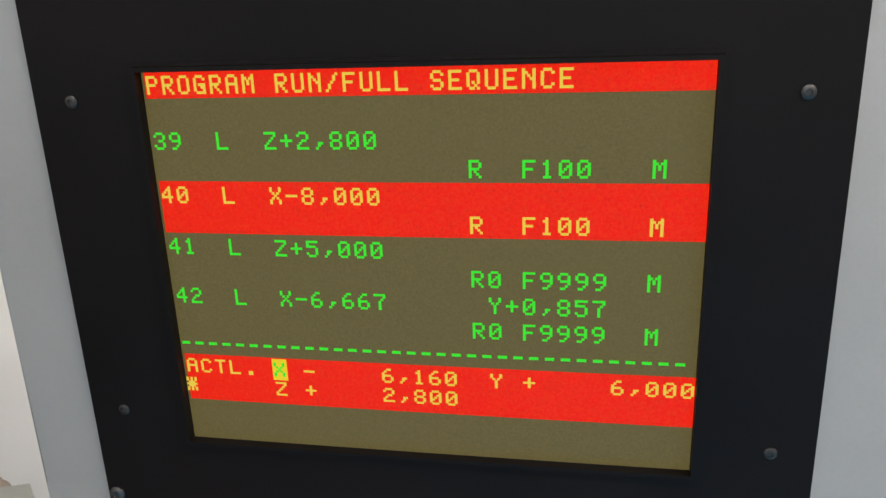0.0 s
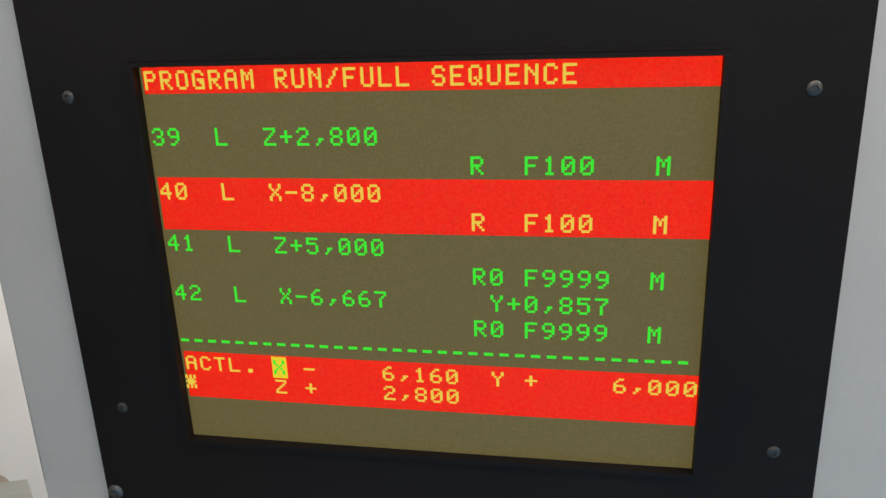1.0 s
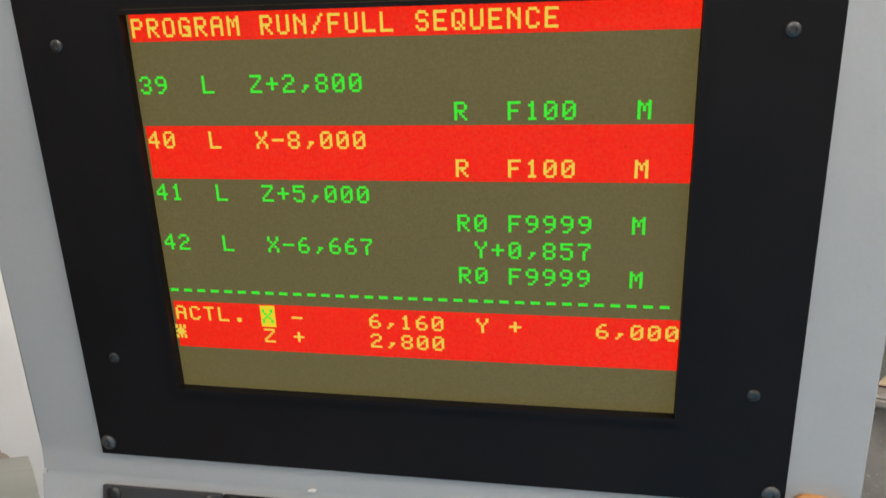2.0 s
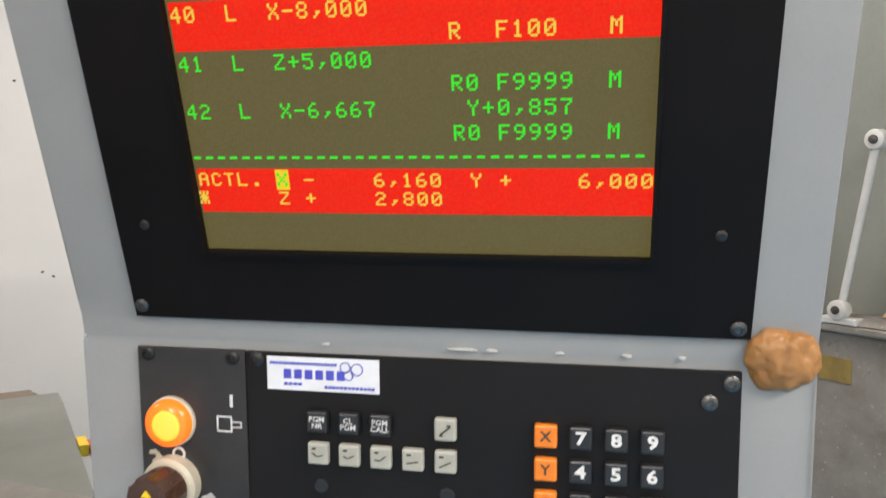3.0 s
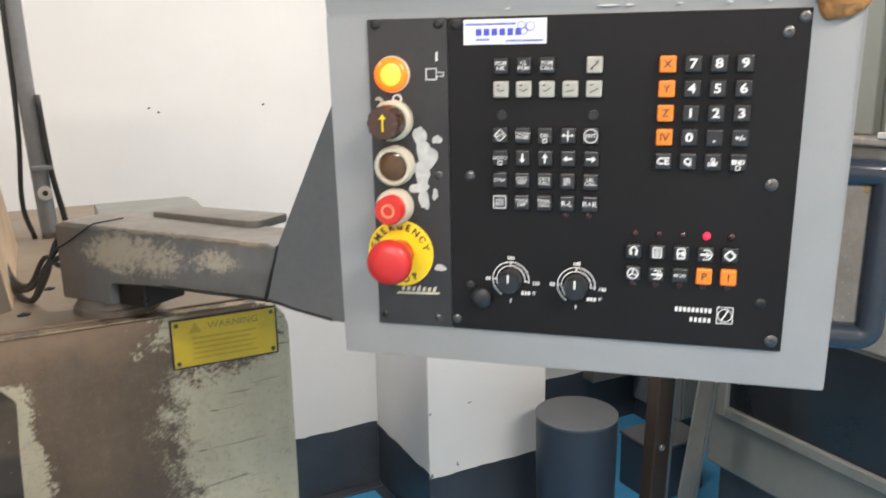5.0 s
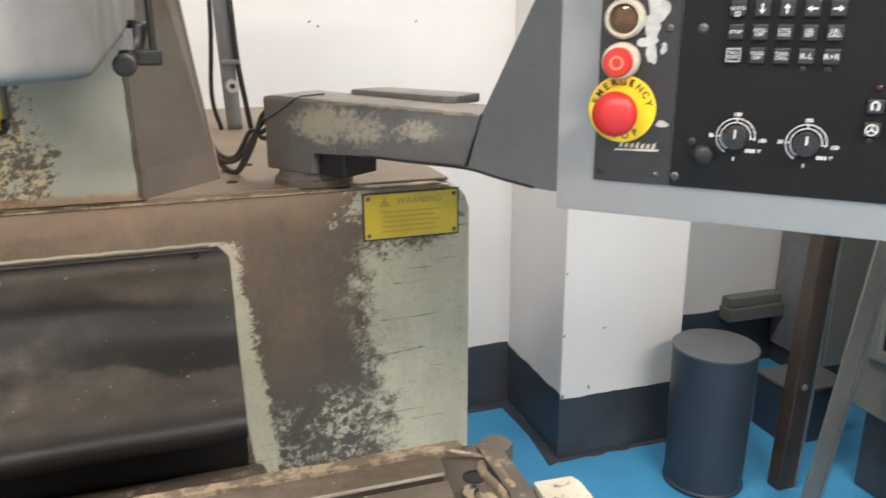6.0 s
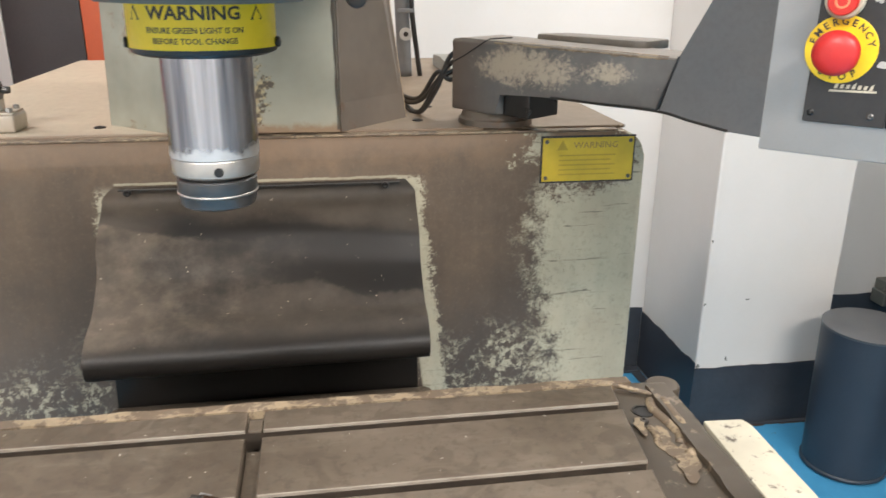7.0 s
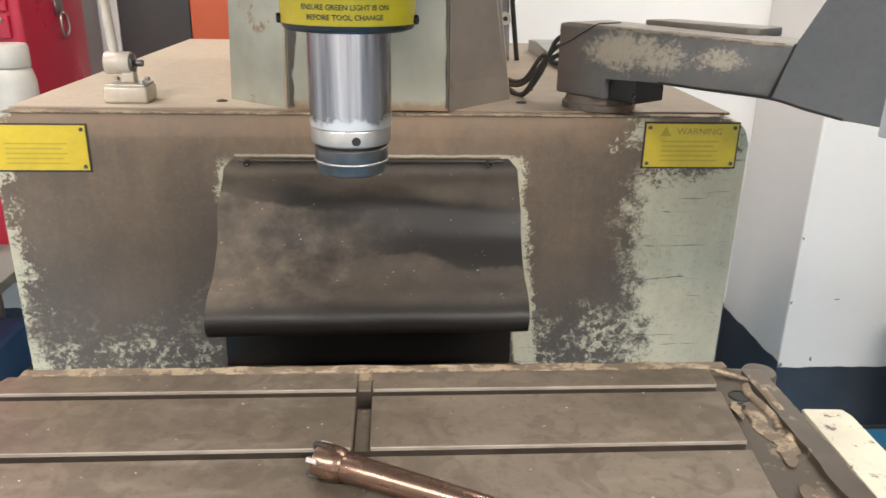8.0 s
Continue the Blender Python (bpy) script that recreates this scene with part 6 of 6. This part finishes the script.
for cx, cz, r in ((0.1325, -0.0035, .0032), (0.1400, -0.0045, .0036), (0.1345, -0.0085, .0028)):
    bm = bmesh.new()
    for q in ring_mark(r, .0006, 16):
        me = bpy.data.meshes.new("q")
        q.to_mesh(me)
        q.free()
        bm.from_mesh(me)
        bpy.data.meshes.remove(me)
    bmesh.ops.translate(bm, verts=bm.verts[:], vec=(cx, 0.0050, cz))
    part("print_ring", bm, M_BLUE, stk)
# pulled-up edge wear on the fold between the two faces
for k, (x, w) in enumerate(((0.205, .007), (0.222, .003), (0.262, .002), (0.30, .0025), (0.33, .002), (0.12, .002))):
    part("chipped_edge", blot(x, 0.0105, w, .0007, 0.0002, 0.004, 80 + k, 18, 0.4), M_ALU, pend, "chipped bright edge")


# black grab handle on the pendant's side
hp = [(RX - .004, 0.12, -0.142), (0.43, 0.12, -0.1425), (0.449, 0.12, -0.143)]
hp += [(0.449 + .012 * math.sin(radians(a)), 0.12, -0.155 + .012 * math.cos(radians(a))) for a in (15, 30, 45, 60, 75, 90)]
hp += [(0.461, 0.12, -0.20), (0.461, 0.12, -0.295)]
hp += [(0.449 + .012 * math.cos(radians(a)), 0.12, -0.295 - .012 * math.sin(radians(a))) for a in (15, 30, 45, 60, 75, 90)]
hp += [(0.43, 0.12, -0.307), (RX - .004, 0.12, -0.307)]
part("grab_handle", tube(hp, 0.0135, 18), M_HANDLE, pend, "black tubular grab handle", smooth=True, auto=60)

# ---- lump of putty stuck over the pendant's corner ----
bm = bmesh.new()
bmesh.ops.create_icosphere(bm, subdivisions=5, radius=1.0)
for v in bm.verts:
    n0 = noise.noise(v.co * 1.6 + Vector((3, 1, 2)))
    n1 = noise.noise(v.co * 4.5)
    fold = abs(noise.noise(v.co * 2.3 + Vector((7, 0, 1))))
    k = 1 + 0.24 * n0 + 0.05 * n1 - 0.9 * max(0, 0.07 - fold) - 0.22 * math.exp(-((v.co.x + 0.05) ** 2 + (v.co.z - 0.3) ** 2) / 0.05) * (v.co.y < 0)
    p = v.co * k
    v.co = Vector((p.x * 0.0180, max(p.y * 0.0100, -0.011), p.z * 0.0188))
ob = part("putty_lump", bm, M_PUTTY, None, smooth=True)
ob.matrix_world = PM @ pose(0.3815, 0.0, 0.0128, 6, 0, 0)
tagged(ob, "brown lump of putty pressed onto the pendant edge", "putty")

# ---- neighbouring machine enclosure ----
nb = thing("machine_enclosure", pose(2.40, 0, 0), "grey-green machine guard with swarf-covered lower body", "machine enclosure")
part("lower_body", box(0.0, 0.8, -0.5, 1.50, 0.955, 1.565, 0.01), M_DIRTYM, nb, "lower body covered in oily swarf")
part("ledge", box(-0.045, 0.12, -0.5, 1.50, 1.5655, 1.588, 0.006), M_DIRTYM, nb)
part("upper_guard", box(0.07, 0.1, -0.5, 1.50, 1.588, 2.75, 0.004), M_GUARD, nb)
part("guard_post", box(0.03, 0.0695, 1.27, 1.33, 1.588, 2.75, 0.006), M_GUARD, nb)
part("swarf_ridge", prism([(-0.045, 1.588), (-0.03, 1.602), (0.01, 1.612), (0.05, 1.607), (0.0695, 1.588)], -0.3, 1.2, "xz", 0.004), M_DIRTYM, nb, "heaped swarf along the ledge", smooth=True)
part("corner_gusset", prism([(0.86, 1.62), (1.065, 1.612), (1.0, 1.69), (0.95, 1.78), (0.86, 1.90)], -0.005, 0.03, "yz", 0.003), M_TAN, nb, "tan stained corner gusset")
part("cabinet", box(0.02, 0.8, -0.5, 1.80, 0.325, 0.95, 0.01), M_CABIN, nb)
part("window_frame", box(-0.006, 0.0195, 1.02, 1.70, 0.545, 0.585, 0.004), M_CABIN, nb)
part("window_frame", box(-0.006, 0.0195, 1.70, 1.745, 0.545, 0.945, 0.004), M_CABIN, nb)
part("window_pane", box(0.012, 0.019, 1.02, 1.699, 0.586, 0.94, 0.001), M_GLASSD, nb, "dark glossy cabinet window")
part("plinth", box(0.06, 0.78, -0.48, 1.77, 0.0, 0.325, 0.01), M_BAND, nb)
part("support_rod", tube([(-0.035, 1.150, 1.625), (-0.042, 1.066, 2.05)], 0.0098, 14), M_ALU, nb, "white support rod", smooth=True, auto=40)
for y, z in ((1.150, 1.625), (1.066, 2.05)):
    eye_ = part("rod_eye", cyl(0.025, 0.034, 24, 0.004, axis="x", at=(-0.058, y, z)), M_ALU, nb, smooth=True, auto=40)
    part("eye_bolt", cyl(0.011, 0.008, 12, 0.002, axis="x", at=(-0.064, y, z)), M_SCREW, eye_, smooth=True, auto=40)
part("rod_pin", cyl(0.012, 0.10, 16, 0.002, axis="x", at=(-0.024, 1.066, 2.05)), M_ALU, nb, smooth=True, auto=40)
part("rod_foot", box(-0.05, 0.0, 1.10, 1.20, 1.588, 1.606, 0.003), M_ALU, nb)
part("yellow_label", box(-0.004, -0.0005, 1.137, 1.255, 1.428, 1.492, 0.001), M_OLDLAB, nb, "dirty yellow label")

# ---- bin and uprights on the floor ----
bin_ = thing("waste_bin", pose(1.94, 1.98, 0), "dark blue-grey plastic drum bin with a flat lid", "bin")
part("bin_body", lathe([(0.133, 0.0), (0.139, 0.004), (0.141, 0.03), (0.147, 0.30), (0.150, 0.546), (0.0005, 0.546)], 56), M_BIN, bin_, smooth=True, auto=35)
part("bin_lid", lathe([(0.151, 0.547), (0.152, 0.556), (0.146, 0.560), (0.0005, 0.559)], 56), M_BINLID, bin_, smooth=True, auto=35)
part("bin_foot_ring", lathe([(0.141, 0.004), (0.146, 0.008), (0.146, 0.016), (0.141, 0.02)], 56), M_BIN, bin_, smooth=True)
up1 = thing("steel_upright", pose(2.19, 1.85, 0, 0, 0, 0), "dark rusty steel upright standing on the floor", "steel post", "steel uprights")
bm = box(-0.035, 0.04, -0.03, 0.03, 0.0, 1.5, 0.004)
for v in bm.verts:
    v.co.x += 0.05 * v.co.z
part("post", bm, M_POSTD, up1)
bm = box(0.0405, 0.052, -0.032, -0.02, 0.0, 1.5, 0.002)
for v in bm.verts:
    v.co.x += 0.05 * v.co.z
part("edge_strip", bm, M_STEEL, up1)
part("post_bolt", bolt_head(0.012, 0.008), M_STEEL, up1, smooth=True).matrix_local = pose(0.02, -0.03, 0.42, 90, 0, 0)
up2 = thing("steel_upright", pose(2.06, 1.6, 0, 0, 0, 0), "pale steel angle upright leaning on the cabinet", "steel post", "steel uprights")
for nm, x0, x1, y0, y1, mt in (("flange", -0.04, 0.035, -0.004, 0.004, M_DULL), ("web", 0.030, 0.038, 0.004, 0.06, M_POSTD), ("bright_edge", 0.0385, 0.052, -0.004, 0.004, M_STEEL)):
    bm = box(x0, x1, y0, y1, 0.0, 1.5, 0.0015)
    for v in bm.verts:
        v.co.x += 0.17 * v.co.z
    part(nm, bm, mt, up2)

# ---- grey cabinet and low box in the corner behind the uprights ----
corner = thing("grey_cabinet", pose(2.925, 2.45, 0), "plain grey steel cabinet standing in the corner", "cabinet")
part("cabinet_body", box(0.0, 0.62, 0.0, 0.345, 0.10, 1.75, 0.006), M_PIPE, corner)
part("plinth", box(0.01, 0.61, 0.012, 0.335, 0.0, 0.098, 0.004), M_BAND, corner)
part("door", box(0.012, 0.608, -0.012, -0.001, 0.11, 1.74, 0.004), M_GUARD, corner)
low = thing("floor_box", pose(2.55, 2.17, 0), "low dark plastic box on the floor", "box")
part("box_body", box(-0.14, 0.14, -0.11, 0.11, 0.0, 0.235, 0.008), M_BIN, low)
part("box_rim", box(-0.145, 0.145, -0.115, 0.115, 0.2355, 0.25, 0.004), M_BINLID, low)

# ---- far left background: tool cabinet, bottle, boards, shelf ----
cab = thing("tool_cabinet", pose(-1.43, 2.13, 0), "glossy red steel tool cabinet with bright drawer pulls", "tool cabinet")
part("cabinet_body", box(-0.35, 0.40, 0.0, 0.48, 0.78, 2.3, 0.01), M_REDCAB, cab)
for k in range(5):
    z = 1.33 + 0.075 * k
    part("drawer", box(-0.33, 0.37, -0.014, -0.001, z - .03, z + .036, 0.004), M_REDCAB, cab)
    part("drawer_pull", box(-0.31, 0.36, -0.03, -0.0145, z + .018, z + .03, 0.004), M_STEEL, cab, "bright steel drawer pull")
part("latch_plate", prism([(0.235, 1.60), (0.285, 1.60), (0.292, 1.53), (0.275, 1.497), (0.245, 1.497), (0.228, 1.53)], 0.401, 0.409, "yz", 0.002), M_STEEL, cab)
bail = [(0.414, 0.255, 1.51), (0.418, 0.235, 1.495), (0.420, 0.232, 1.46), (0.418, 0.242, 1.438), (0.418, 0.268, 1.437), (0.420, 0.284, 1.457), (0.418, 0.280, 1.495), (0.414, 0.262, 1.51)]
part("latch_bail", tube(smooth_path(bail, 28), 0.0045, 8), M_STEEL, cab, "steel wire latch", smooth=True)
st = thing("cabinet_stand", pose(-1.43, 2.13, 0), "dark steel bench carrying the tool cabinet", "bench")
part("top", box(-0.42, 0.46, -0.1, 0.5, 0.73, 0.78, 0.006), M_DARKP, st)
for sx in (-0.4, 0.40):
    for sy in (-0.06, 0.44):
        part("leg", box(sx, sx + .04, sy, sy + .04, 0, 0.73, 0.003), M_DARKP, st)
bot = thing("plastic_bottle", pose(-0.985, 1.94, 1.158), "white plastic bottle standing before the red cabinet", "bottle")
part("bottle_body", lathe([(0.050, 0.0), (0.056, 0.006), (0.056, 0.10), (0.054, 0.20), (0.047, 0.228), (0.040, 0.236), (0.0005, 0.236)], 32), M_BOTTLE, bot, smooth=True, auto=50)
part("cap", lathe([(0.045, 0.237), (0.046, 0.241), (0.045, 0.290), (0.041, 0.297), (0.0005, 0.298)], 32), M_BOTTLE, bot, smooth=True, auto=40)
shelf2 = thing("side_shelf", pose(-0.985, 1.94, 0), "steel wall shelf holding the bottle", "shelf")
part("board", box(-0.14, 0.10, -0.09, 0.155, 1.128, 1.158, 0.004), M_GUARD, shelf2)
for sx in (-0.13, 0.07):
    part("leg", box(sx, sx + .02, -0.08, -0.06, 0, 1.128, 0.002), M_GUARD, shelf2)
    part("leg", box(sx, sx + .02, 0.13, 0.15, 0, 1.128, 0.002), M_GUARD, shelf2)
brd = thing("display_board", pose(-0.885, 2.70, 0.0), "charcoal and orange panelled board against the wall", "board")
part("charcoal_panel", box(-0.06, 0.19, 0.0, 0.03, 0.4, 2.6, 0.003), M_DARKP, brd, "charcoal panel")
part("orange_panel", box(0.192, 0.45, 0.0, 0.03, 0.4, 2.6, 0.003), M_ORANGE, brd, "orange panel")
part("white_edge", box(-0.13, -0.062, 0.0, 0.04, 0.0, 2.6, 0.003), M_WALL, brd)
part("foot", box(-0.06, 0.45, 0.0, 0.05, 0.0, 0.4, 0.003), M_DARKP, brd)
rack = thing("storage_rack", pose(-1.35, 1.5, 0), "grey steel storage rack with a blue bin", "rack")
for sx in (-0.35, 0.34):
    for sy in (0, 0.4):
        part("upright", box(sx, sx + .035, sy, sy + .035, 0, 1.05, 0.002), M_GUARD, rack)
for z in (0.18, 0.52, 0.86):
    part("rack_shelf", box(-0.36, 0.38, -0.01, 0.44, z, z + .03, 0.003), M_GUARD, rack)
part("blue_bin", box(-0.2, 0.33, 0.02, 0.36, 0.551, 0.70, 0.015), M_BLUEBIN, rack, "blue plastic bin")
part("brace", tube([(-0.32, -0.004, 0.9), (0.35, -0.004, 0.55)], 0.008, 8), M_STEEL, rack, smooth=True)
